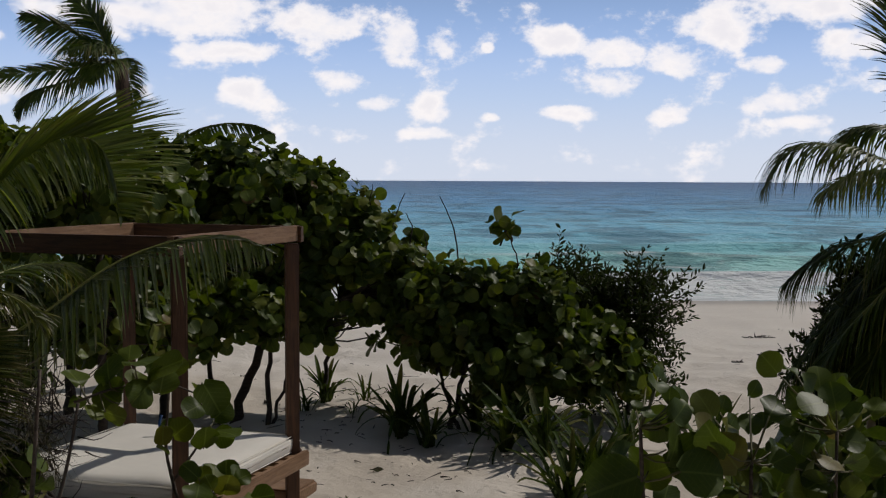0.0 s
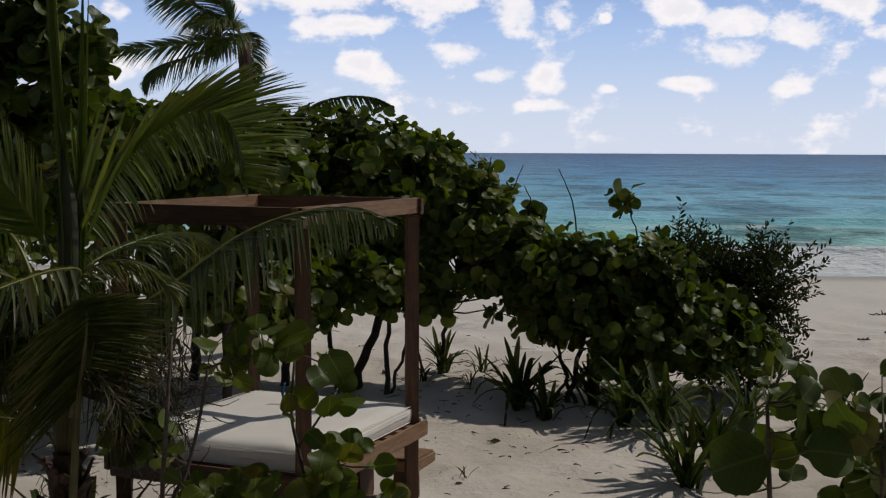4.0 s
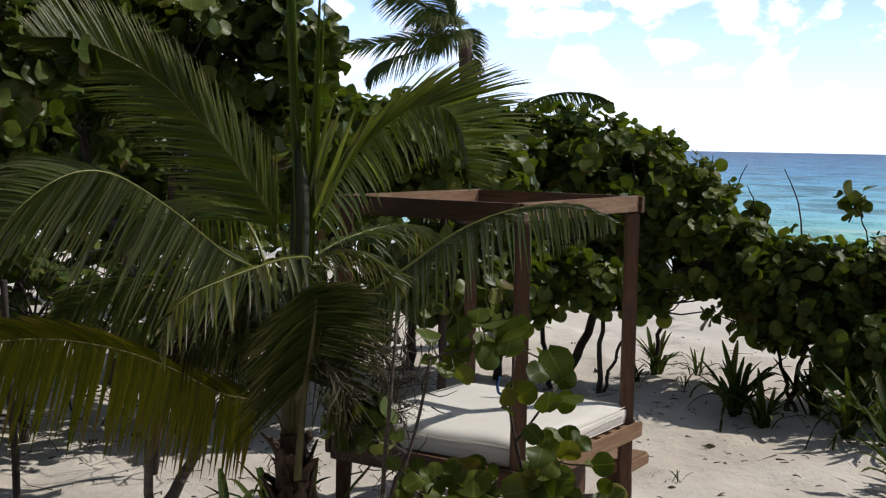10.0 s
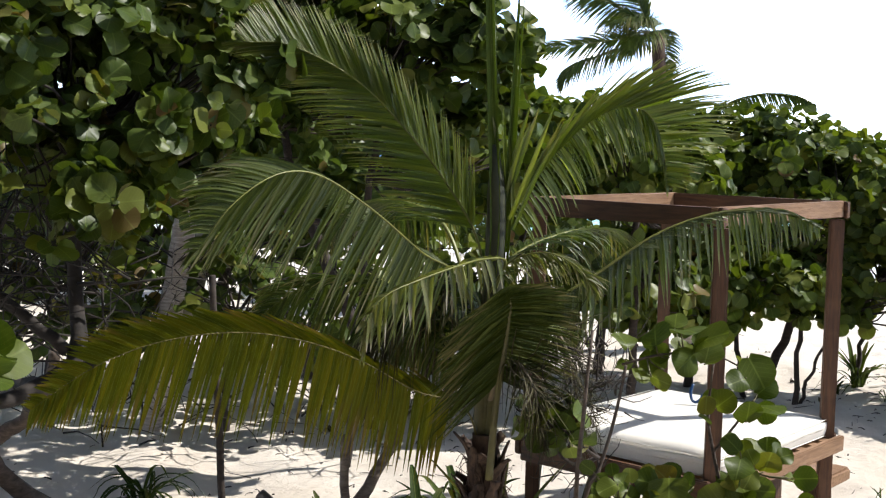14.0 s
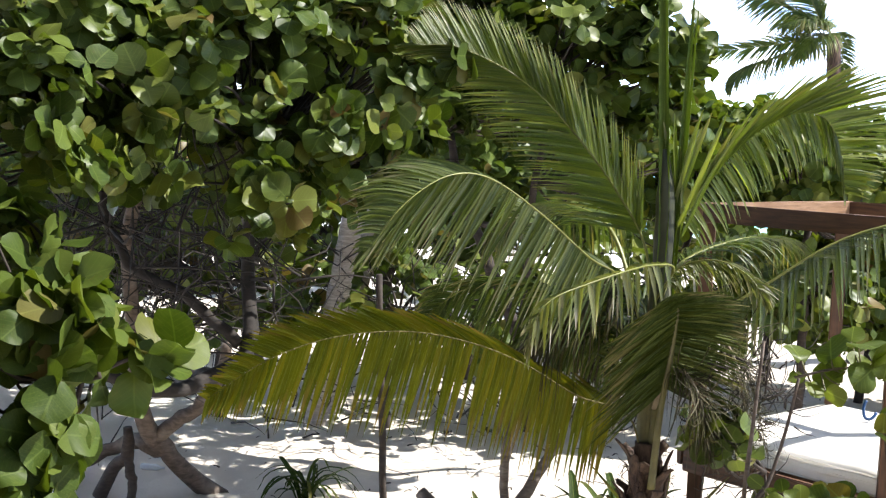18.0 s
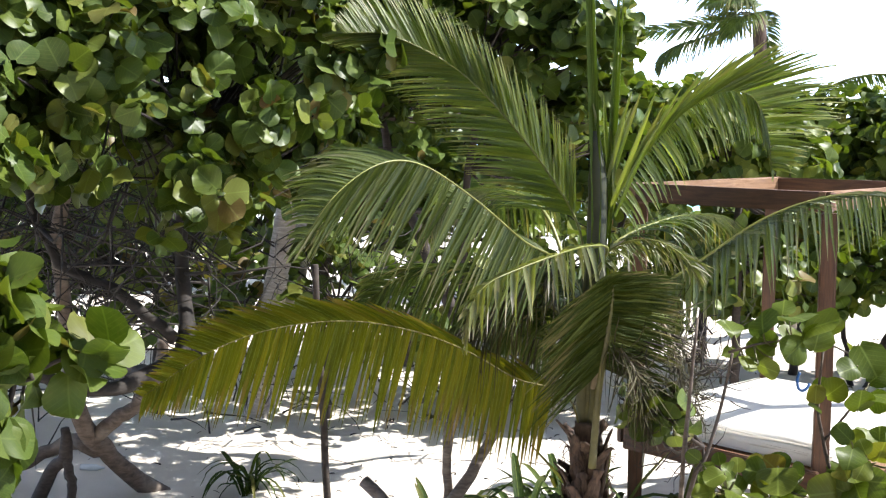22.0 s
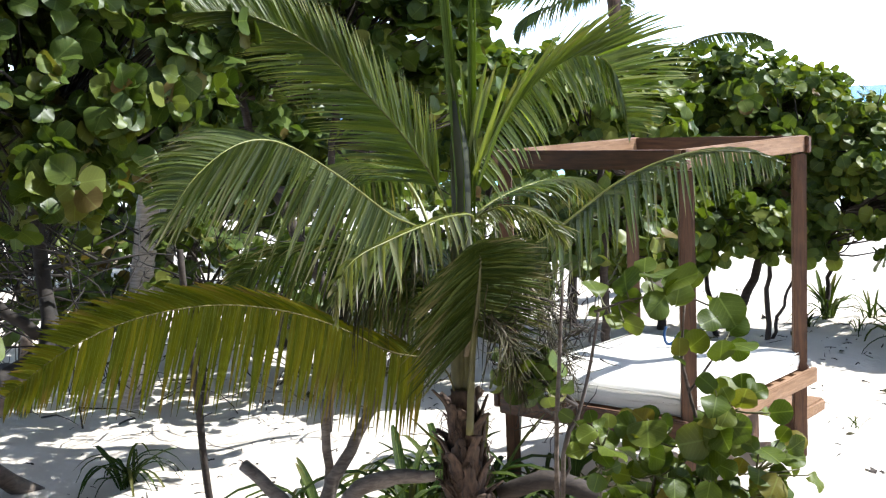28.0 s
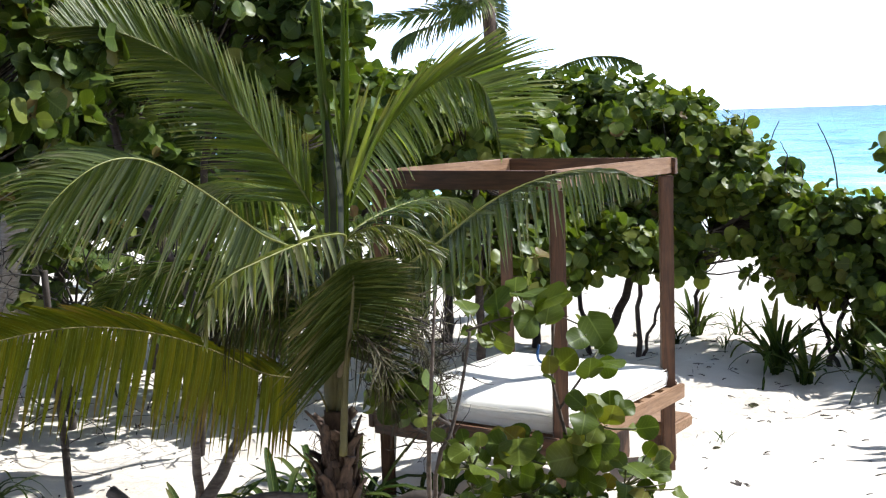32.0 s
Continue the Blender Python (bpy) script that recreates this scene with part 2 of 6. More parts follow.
def wood_material(name, dark, light, grain=(4.0, 4.0, 40.0), rough=0.65, worn=(0.42, 0.30, 0.20), wear=0.3):
    m, n = material(name)
    place = n.add("ShaderNodeTexCoord").outputs["Object"]
    g = n.noise(n.stretch(place, grain), 3.0, 6.0, 0.65, 0.6)
    blotch = n.noise(place, 3.5, 4.0, 0.6)
    rnd = n.add("ShaderNodeObjectInfo").outputs["Random"]
    base = n.mix(n.step(g, 0.3, 0.72), (*dark, 1), (*light, 1))
    base = n.mix(n.math("MULTIPLY", n.step(blotch, 0.5, 0.72), wear), base, (*worn, 1))
    base = n.mix(n.math("MULTIPLY", rnd, 0.25), base, (*dark, 1))
    relief = bump(n, g, 0.5, 0.006)
    finish(n, n.add("ShaderNodeBsdfPrincipled", {"Base Color": base, "Roughness": n.math("ADD", rough - 0.1, n.math("MULTIPLY", blotch, 0.25)), "Normal": relief}).outputs[0])
    return m


def plain_material(name, colour, rough=0.5, vary=0.15, scale=8.0, metal=0.0):
    m, n = material(name)
    place = n.add("ShaderNodeTexCoord").outputs["Object"]
    f = n.noise(place, scale, 5.0, 0.6)
    dark = tuple(c * (1 - vary) for c in colour)
    base = n.mix(n.step(f, 0.3, 0.7), (*dark, 1), (*colour, 1))
    finish(n, n.add("ShaderNodeBsdfPrincipled", {"Base Color": base, "Roughness": rough, "Metallic": metal, "Normal": bump(n, f, 0.15, 0.004)}).outputs[0])
    return m


def sand_material():
    m, n = material("sand")
    place = n.add("ShaderNodeTexCoord").outputs["Object"]
    axes = n.add("ShaderNodeSeparateXYZ", {0: place})
    grain = n.noise(place, 160.0, 3.0, 0.7)
    clump = n.noise(place, 9.0, 6.0, 0.6)
    drift = n.noise(place, 0.8, 4.0, 0.55)
    base = n.mix(n.step(drift, 0.35, 0.7), (0.60, 0.53, 0.445, 1), (0.70, 0.64, 0.56, 1))
    base = n.mix(n.math("MULTIPLY", n.step(axes.outputs[1], 12.0, 18.0), 0.7), base, (0.76, 0.71, 0.64, 1))
    base = n.mix(n.math("MULTIPLY", n.step(grain, 0.55, 0.8), 0.25), base, (0.40, 0.34, 0.27, 1))
    debris = n.math("MULTIPLY", n.step(n.noise(place, 34.0, 3.0, 0.6), 0.67, 0.73), n.step(clump, 0.5, 0.62))
    base = n.mix(n.math("MULTIPLY", debris, 0.55), base, (0.17, 0.12, 0.075, 1))
    wet = n.step(axes.outputs[2], -0.72, -0.98)
    base = n.mix(n.math("MULTIPLY", wet, 0.75), base, (0.33, 0.285, 0.235, 1))
    height = n.math("ADD", n.math("MULTIPLY", clump, 1.0), n.math("MULTIPLY", grain, 0.12))
    relief = bump(n, height, 0.55, 0.05)
    finish(n, n.add("ShaderNodeBsdfPrincipled", {"Base Color": base, "Roughness": n.math("SUBTRACT", 0.95, n.math("MULTIPLY", wet, 0.5)), "Specular IOR Level": 0.2, "Normal": relief}).outputs[0])
    return m


def sea_material():
    m, n = material("sea_water")
    place = n.add("ShaderNodeTexCoord").outputs["Object"]
    axes = n.add("ShaderNodeSeparateXYZ", {0: place})
    off = n.math("SUBTRACT", axes.outputs[1], 34.0)
    deep = n.math("MULTIPLY", n.math("LOGARITHM", n.math("MAXIMUM", off, 1.0), 10.0), 1 / 3.6)
    patch = n.noise(n.stretch(place, (0.012, 0.05, 1)), 1.0, 5.0, 0.6)
    streak = n.noise(n.stretch(place, (0.13, 0.085, 1)), 1.0, 8.0, 0.68)
    mixed = n.math("ADD", deep, n.math("MULTIPLY", n.math("SUBTRACT", patch, 0.5), 0.22))
    base = n.ramp(mixed, [(0.0, (0.56, 0.70, 0.65)), (0.27, (0.48, 0.84, 0.77)), (0.37, (0.33, 0.74, 0.75)), (0.48, (0.23, 0.61, 0.77)), (0.62, (0.11, 0.36, 0.60)), (0.80, (0.050, 0.18, 0.39)), (1.0, (0.028, 0.09, 0.25))])
    base = n.mix(n.math("MULTIPLY", n.step(streak, 0.48, 0.58), 0.75), base, n.mix(0.72, base, (0.010, 0.045, 0.085, 1)))
    swell = n.noise(n.stretch(place, (0.03, 0.035, 1)), 1.0, 6.0, 0.62)
    base = n.mix(n.math("MULTIPLY", n.math("MULTIPLY", n.step(swell, 0.50, 0.60), n.step(off, 16.0, 40.0)), 0.38), base, n.mix(0.7, base, (0.010, 0.05, 0.10, 1)))
    lace = n.noise(n.stretch(place, (0.28, 0.75, 1)), 1.0, 7.0, 0.7)
    surf = n.math("MULTIPLY", n.step(off, 17.0, 8.0), n.step(off, -2.5, 0.0))
    crest = n.step(axes.outputs[2], -0.70, -0.50)
    foam = n.math("MAXIMUM", n.step(n.math("ADD", lace, n.math("MULTIPLY", surf, 0.26)), 0.58, 0.72), n.math("MULTIPLY", crest, n.step(lace, 0.42, 0.55)))
    near = n.step(off, 40.0, 14.0)
    foam = n.math("MULTIPLY", foam, near)
    whitecap = n.math("MULTIPLY", n.step(n.noise(n.stretch(place, (0.16, 0.14, 1)), 1.0, 6.0, 0.7), 0.69, 0.73), n.step(off, 30.0, 60.0))
    foam = n.math("MAXIMUM", foam, n.math("MULTIPLY", whitecap, 0.6))
    base = n.mix(foam, base, (0.80, 0.83, 0.83, 1))
    ripple = n.noise(n.stretch(place, (0.8, 2.0, 1)), 1.0, 6.0, 0.6)
    chop = n.noise(n.stretch(place, (0.22, 0.2, 1)), 1.0, 5.0, 0.6)
    relief = bump(n, n.math("ADD", n.math("MULTIPLY", ripple, 0.25), chop), 1.0, 1.2)
    finish(n, n.add("ShaderNodeBsdfPrincipled", {"Base Color": base, "Roughness": n.math("ADD", 0.3, n.math("MULTIPLY", foam, 0.6)), "IOR": 1.33, "Specular IOR Level": 0.14, "Normal": relief}).outputs[0])
    return m


GRAPE = leaf_material("sea_grape_leaf", [(0.0, (0.034, 0.056, 0.011)), (0.45, (0.060, 0.094, 0.016)), (0.80, (0.096, 0.126, 0.022)), (0.95, (0.140, 0.152, 0.032)), (0.985, (0.13, 0.11, 0.034)), (1.0, (0.13, 0.075, 0.036))], 0.16, 0.22, 0.34, gloss=0.26)
THICKET = leaf_material("sunny_sea_grape_leaf", [(0.0, (0.034, 0.056, 0.010)), (0.45, (0.066, 0.100, 0.015)), (0.80, (0.110, 0.140, 0.020)), (0.96, (0.150, 0.164, 0.028)), (0.99, (0.11, 0.095, 0.022)), (1.0, (0.13, 0.07, 0.035))], 0.16, 0.30, 0.36, gloss=0.26)
SPEAR = leaf_material("unopened_palm_leaf", [(0.0, (0.040, 0.070, 0.010)), (1.0, (0.070, 0.105, 0.014))], 0.35, 0.2, 0.4)
# Lighter copy of palm_leaflet: sunlit brightness is put into its colour.
PALM_SUNLIT = leaf_material("sunlit_palm_leaflet", [(0.0, (0.072, 0.106, 0.016)), (0.5, (0.118, 0.154, 0.024)), (1.0, (0.175, 0.195, 0.036))], 0.5, 0.50, 0.36, 0.35, gloss=0.95)
VINE = leaf_material("young_sea_grape_leaf", [(0.0, (0.036, 0.060, 0.007)), (0.5, (0.066, 0.094, 0.010)), (0.9, (0.105, 0.125, 0.014)), (1.0, (0.17, 0.12, 0.025))], 0.22, 0.30, 0.34, gloss=0.25)
BOUGH = leaf_material("broad_sea_grape_leaf", [(0.0, (0.032, 0.055, 0.009)), (0.5, (0.054, 0.083, 0.013)), (0.9, (0.085, 0.110, 0.018)), (1.0, (0.12, 0.085, 0.03))], 0.10, 0.24, 0.42, gloss=0.18)
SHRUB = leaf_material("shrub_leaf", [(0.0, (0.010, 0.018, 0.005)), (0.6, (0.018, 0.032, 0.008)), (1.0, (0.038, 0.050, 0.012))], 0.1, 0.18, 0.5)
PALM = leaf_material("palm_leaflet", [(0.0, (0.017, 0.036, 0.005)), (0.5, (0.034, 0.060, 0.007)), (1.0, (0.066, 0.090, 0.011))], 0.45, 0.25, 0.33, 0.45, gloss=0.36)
PALM_GLOSSY = leaf_material("glossy_palm_leaflet", [(0.0, (0.038, 0.062, 0.014)), (0.5, (0.068, 0.098, 0.019)), (1.0, (0.115, 0.138, 0.032))], 0.5, 0.42, 0.34, 0.55, (0.30, 0.26, 0.19), gloss=0.95)
PALM_FADED = leaf_material("faded_palm_leaflet", [(0.0, (0.065, 0.082, 0.016)), (0.5, (0.105, 0.118, 0.028)), (1.0, (0.16, 0.155, 0.06))], 0.5, 0.3, 0.36, 0.95, (0.36, 0.32, 0.27), gloss=0.8)
# Darker leaflet copy: the shade of the upper fronds is put into its colour.
PALM_SHADE = leaf_material("shaded_palm_leaflet", [(0.0, (0.018, 0.032, 0.003)), (0.5, (0.031, 0.048, 0.004)), (1.0, (0.062, 0.074, 0.007))], 0.5, 0.14, 0.38, 0.4, gloss=0.2)
PALM_YELLOW = leaf_material("yellowing_palm_leaflet", [(0.0, (0.062, 0.072, 0.004)), (0.5, (0.104, 0.104, 0.005)), (1.0, (0.15, 0.13, 0.008))], 0.45, 0.42, 0.40, 0.6, (0.20, 0.12, 0.05))
PALM_DRY = leaf_material("dry_palm_leaflet", [(0.0, (0.022, 0.016, 0.010)), (0.6, (0.042, 0.031, 0.019)), (1.0, (0.085, 0.068, 0.050))], 0.3, 0.12, 0.55, 0.4, (0.10, 0.083, 0.064))
LILY = leaf_material("lily_leaf", [(0.0, (0.011, 0.026, 0.005)), (0.6, (0.022, 0.045, 0.008)), (1.0, (0.055, 0.075, 0.012))], 0.3, 0.2, 0.55, 0.35, (0.20, 0.15, 0.06))
RACHIS = plain_material("palm_rachis", (0.19, 0.20, 0.035), 0.45, 0.35, 14.0)
STALK = plain_material("palm_leaf_stalk", (0.115, 0.105, 0.028), 0.5, 0.45, 9.0)
SHEATH = plain_material("palm_leaf_sheath", (0.040, 0.045, 0.014), 0.6, 0.5, 7.0)
RACHIS_YELLOW = plain_material("yellow_rachis", (0.115, 0.095, 0.010), 0.7, 0.3, 14.0)
RACHIS_DRY = plain_material("dry_rachis", (0.24, 0.19, 0.12), 0.7, 0.4, 14.0)
BARK = wood_material("sea_grape_bark", (0.020, 0.014, 0.011), (0.062, 0.046, 0.036), (5, 5, 14), 0.85, (0.11, 0.088, 0.072), 0.35)
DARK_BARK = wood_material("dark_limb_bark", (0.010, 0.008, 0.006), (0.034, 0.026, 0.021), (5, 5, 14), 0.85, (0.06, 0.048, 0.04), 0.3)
PALE_BARK = wood_material("driftwood", (0.085, 0.066, 0.054), (0.21, 0.175, 0.15), (5, 5, 16), 0.85, (0.28, 0.25, 0.22), 0.5)
TRUNK_BARK = wood_material("sea_grape_trunk", (0.050, 0.036, 0.027), (0.145, 0.108, 0.082), (5, 5, 12), 0.85, (0.28, 0.24, 0.2), 0.5)
PALM_BARK = wood_material("palm_trunk_bark", (0.20, 0.17, 0.14), (0.44, 0.40, 0.36), (3, 3, 22), 0.85, (0.45, 0.42, 0.38), 0.4)
FIBRE = wood_material("palm_leaf_base", (0.024, 0.014, 0.009), (0.120, 0.072, 0.048), (14, 14, 3), 0.85, (0.16, 0.12, 0.085), 0.4)
TIMBER = wood_material("stained_timber", (0.050, 0.021, 0.009), (0.140, 0.060, 0.025), (1.2, 15, 15), 0.6, (0.19, 0.10, 0.05), 0.35)
# Worn wood; on the L-F top beam its paleness stands in for sunlight.
PALE_TIMBER = wood_material("worn_sunlit_timber", (0.16, 0.080, 0.036), (0.31, 0.185, 0.10), (1.2, 15, 15), 0.65, (0.37, 0.25, 0.17), 0.5)
CANVAS = plain_material("mattress_canvas", (0.79, 0.75, 0.67), 0.85, 0.06, 5.0)
HOSE = plain_material("blue_plastic", (0.012, 0.055, 0.16), 0.4, 0.2, 20.0)
CLEAR = plain_material("clear_plastic", (0.60, 0.62, 0.62), 0.25, 0.1, 20.0)
SAND = sand_material()
SEA = sea_material()


# ---- building helpers ----
def mesh_of(name, verts, faces, mat, uvs=None, smooth=True):
    me = bpy.data.meshes.new(name)
    me.from_pydata([tuple(v) for v in verts], [], [tuple(f) for f in faces])
    if uvs is not None:
        layer = me.uv_layers.new(name="UVMap")
        index = np.empty(len(me.loops), dtype=np.int32)
        me.loops.foreach_get("vertex_index", index)
        layer.data.foreach_set("uv", np.asarray(uvs, dtype=np.float32)[index].ravel())
    if smooth:
        me.polygons.foreach_set("use_smooth", np.ones(len(me.polygons), dtype=bool))
    me.materials.append(mat)
    me.update()
    return me


def thing(name, place, label, category, group="", kind=""):
    ob = new(name)
    ob.empty_display_size = 0.1
    ob.location = place
    return tagged(ob, label, category, group, kind)


def part(name, me, parent, label="", m=None, kind=""):
    ob = new(name, me)
    ob.parent = parent
    if m is not None:
        ob.matrix_basis = m
    return tagged(ob, label, kind=kind)


def spline(points, count):
    """A smooth line through a few guide points."""
    p = np.array(points, dtype=float)
    q = np.vstack([2 * p[0] - p[1], p, 2 * p[-1] - p[-2]])
    out = []
    for s in np.linspace(0, len(p) - 1, count):
        i = min(int(s), len(p) - 2)
        t = s - i
        a, b, c, d = q[i:i + 4]
        out.append(0.5 * (2 * b + (c - a) * t + (2 * a - 5 * b + 4 * c - d) * t * t + (3 * b - a - 3 * c + d) * t ** 3))
    return np.array(out)


def unit(v):
    v = np.asarray(v, dtype=float)
    return v / (np.linalg.norm(v) + 1e-9)


class Shape:
    """Gathers vertices, faces and UVs of one mesh."""

    def __init__(self):
        self.v, self.f, self.uv, self.n = [], [], [], 0

    def put(self, verts, faces, uvs=None):
        verts = np.asarray(verts, dtype=float)
        self.v.append(verts)
        self.f.extend([tuple(i + self.n for i in f) for f in faces])
        self.uv.append(np.zeros((len(verts), 2)) if uvs is None else np.asarray(uvs, dtype=float))
        self.n += len(verts)

    def tube(self, line, radius, sides=7, rough=0.0, seed=0, squash=1.0):
        line = np.asarray(line, dtype=float)
        rng = np.random.RandomState(seed)
        radius = np.interp(np.linspace(0, 1, len(line)), np.linspace(0, 1, len(np.atleast_1d(radius))), np.atleast_1d(radius))
        rings, prev = [], None
        for i, c in enumerate(line):
            t = unit(line[min(i + 1, len(line) - 1)] - line[max(i - 1, 0)])
            a = np.cross(t, (0, 0, 1)) if prev is None else prev - t * np.dot(prev, t)
            if np.linalg.norm(a) < 1e-3:
                a = np.cross(t, (1, 0, 0))
            a = unit(a)
            prev = a
            b = np.cross(t, a)
            r = radius[i] * (1 + rough * rng.uniform(-1, 1, sides))
            ang = np.arange(sides) * 2 * np.pi / sides
            rings.append(c + np.outer(np.cos(ang) * r, a) + np.outer(np.sin(ang) * r * squash, b))
        verts = np.vstack(rings + [line[:1], line[-1:]])
        faces = []
        for i in range(len(line) - 1):
            for k in range(sides):
                k2 = (k + 1) % sides
                faces.append((i * sides + k, i * sides + k2, (i + 1) * sides + k2, (i + 1) * sides + k))
        first, last = len(line) * sides, len(line) * sides + 1
        for k in range(sides):
            k2 = (k + 1) % sides
            faces.append((first, k2, k))
            faces.append((last, (len(line) - 1) * sides + k, (len(line) - 1) * sides + k2))
        uv = np.zeros((len(verts), 2))
        uv[:first, 1] = np.repeat(np.linspace(0, 1, len(line)), sides)
        self.put(verts, faces, uv)

    def blade(self, line, width, normal, fold=0.25, profile=None):
        """A strap leaf folded along its midrib."""
        line = np.asarray(line, dtype=float)
        k = len(line)
        s = np.linspace(0, 1, k)
        w = width * (np.sin(np.pi * (0.12 + 0.86 * s)) ** 0.6 if profile is None else profile(s))
        verts, uv = [], []
        for i, c in enumerate(line):
            t = unit(line[min(i + 1, k - 1)] - line[max(i - 1, 0)])
            side = unit(np.cross(t, normal))
            up = np.cross(side, t)
            verts += [c - side * w[i] / 2 + up * w[i] * fold, c, c + side * w[i] / 2 + up * w[i] * fold]
            uv += [(0, s[i]), (0.5, s[i]), (1, s[i])]
        faces = []
        for i in range(k - 1):
            a = i * 3
            faces += [(a, a + 1, a + 4, a + 3), (a + 1, a + 2, a + 5, a + 4)]
        self.put(verts, faces, uv)

    def mesh(self, name, mat, offset=(0, 0, 0), smooth=True):
        return mesh_of(name, np.vstack(self.v) - np.asarray(offset), self.f, mat, np.vstack(self.uv), smooth)


def beam_mesh(name, size, mat, seed=0, bevel=0.006, worn=0.003):
    """A sawn timber with eased, slightly uneven edges; it lies from the origin along +X, centred in Y and Z."""
    rng = np.random.RandomState(seed)
    length, w, h = size
    bm = bmesh.new()
    bmesh.ops.create_cube(bm, size=1.0)
    for v in bm.verts:
        v.co = Vector(((v.co.x + 0.5) * length, v.co.y * w, v.co.z * h))
    long_edges = [e for e in bm.edges if abs(e.verts[0].co.x - e.verts[1].co.x) > length * 0.5]
    bmesh.ops.subdivide_edges(bm, edges=long_edges, cuts=5, use_grid_fill=True)
    bmesh.ops.bevel(bm, geom=[e for e in bm.edges if e.is_manifold and e.calc_face_angle(0) > 0.5], offset=bevel, segments=2, affect="EDGES")
    for v in bm.verts:
        v.co += Vector(rng.uniform(-worn, worn, 3)) * 0.5
    me = bpy.data.meshes.new(name)
    bm.to_mesh(me)
    bm.free()
    me.materials.append(mat)
    return me


def along(a, b, roll=0):
    """The pose that lays +X from a towards b."""
    a, b = Vector(a), Vector(b)
    x = (b - a).normalized()
    up = Vector((0, 0, 1)) if abs(x.z) < 0.9 else Vector((0, 1, 0))
    y = up.cross(x).normalized()
    z = x.cross(y)
    m = Matrix((x, y, z)).transposed().to_4x4()
    m.translation = a
    return m @ pose(0, 0, 0, roll)


# ---- ground ----
def hills(x, y):
    x, y = np.asarray(x, dtype=float), np.asarray(y, dtype=float)
    z = 0.05 * np.sin(0.9 * x + 0.4 * y) * np.cos(0.7 * y - 0.3 * x) + 0.03 * np.sin(2.1 * x - 1.3 * y + 1.0) + 0.015 * np.sin(4.7 * x + 3.9 * y)
    slope = np.clip((y - 14.0) / 21.0, 0, None)
    z = z * np.clip((34 - y) / 10, 0, 1) - slope ** 1.35 * 1.0
    return np.maximum(z, -4.0)


def ground_height(x, y):
    return float(hills(x, y))


def make_ground():
    near_x, near_y = np.arange(-9.5, 7.01, 0.11), np.arange(3.0, 20.01, 0.11)
    xs = np.concatenate([[-4700, -2000, -700, -250, -100, -50, -28, -18, -13], near_x, [9, 12, 17, 25, 40, 70, 150, 400, 1200, 4700]])
    ys = np.concatenate([[-4700, -1500, -400, -100, -30, -10, -3, 0, 1.5], near_y, [21, 22, 23.5, 25, 27, 29, 31, 33, 34, 35, 36, 38, 41, 46, 60, 120, 4700]])
    X, Y = np.meshgrid(xs, ys)
    Z = hills(X, Y)
    rng = np.random.RandomState(5)
    for _ in range(520):
        cx, cy, r, d = rng.uniform(-7, 5), rng.uniform(6, 20), rng.uniform(0.09, 0.2), rng.uniform(0.012, 0.04)
        i = np.abs(ys - cy) < 0.8
        j = np.abs(xs - cx) < 0.8
        g = np.ix_(i, j)
        q = ((X[g] - cx) ** 2 + (Y[g] - cy) ** 2) / r ** 2
        Z[g] += d * (-np.exp(-q) + 0.6 * np.exp(-(np.sqrt(q) - 1.5) ** 2 * 4))
    w, h = len(xs), len(ys)
    verts = np.stack([X, Y, Z], -1).reshape(-1, 3)
    faces = [(j * w + i, j * w + i + 1, (j + 1) * w + i + 1, (j + 1) * w + i) for j in range(h - 1) for i in range(w - 1)]
    tagged(new("ground", mesh_of("ground", verts, faces, SAND)), "pale coral sand beach with footprints and scattered litter", "sand", kind="structure")


def make_sea():
    ys = np.concatenate([np.arange(32.5, 70, 0.35), np.arange(70, 160, 1.6), np.geomspace(160, 4800, 50)])
    xs = np.concatenate([[-4800, -1500, -500, -200, -100, -60], np.arange(-40, 50, 0.9), [60, 90, 200, 500, 1500, 4800]])
    X, Y = np.meshgrid(xs, ys)
    bend = Y + 0.9 * np.sin(X * 0.16) + 0.5 * np.sin(X * 0.41 + 1)
    Z = -1.0 + 0.06 * np.sin(bend * 0.9) * np.clip((Y - 34) / 12, 0, 1)
    for at, tall, wide in ((38.5, 0.20, 0.9), (43.0, 0.34, 1.2), (51.0, 0.42, 1.7), (62.0, 0.40, 2.2), (75.0, 0.35, 2.6)):
        q = (bend - at) / wide
        Z += tall * np.where(q < 0, np.exp(-(q * 2.2) ** 2), np.exp(-q ** 2)) * (0.65 + 0.35 * np.sin(X * 0.11 + at))
    Z += 0.05 * np.sin(X * 0.5 + Y * 0.2) * np.clip((Y - 36) / 20, 0, 1)
    w, h = len(xs), len(ys)
    verts = np.stack([X, Y, Z], -1).reshape(-1, 3)
    faces = [(j * w + i, j * w + i + 1, (j + 1) * w + i + 1, (j + 1) * w + i) for j in range(h - 1) for i in range(w - 1)]
    tagged(new("water", mesh_of("water", verts, faces, SEA)), "turquoise sea with low breaking waves running up the sand", "sea", kind="structure")


make_ground()
make_sea()


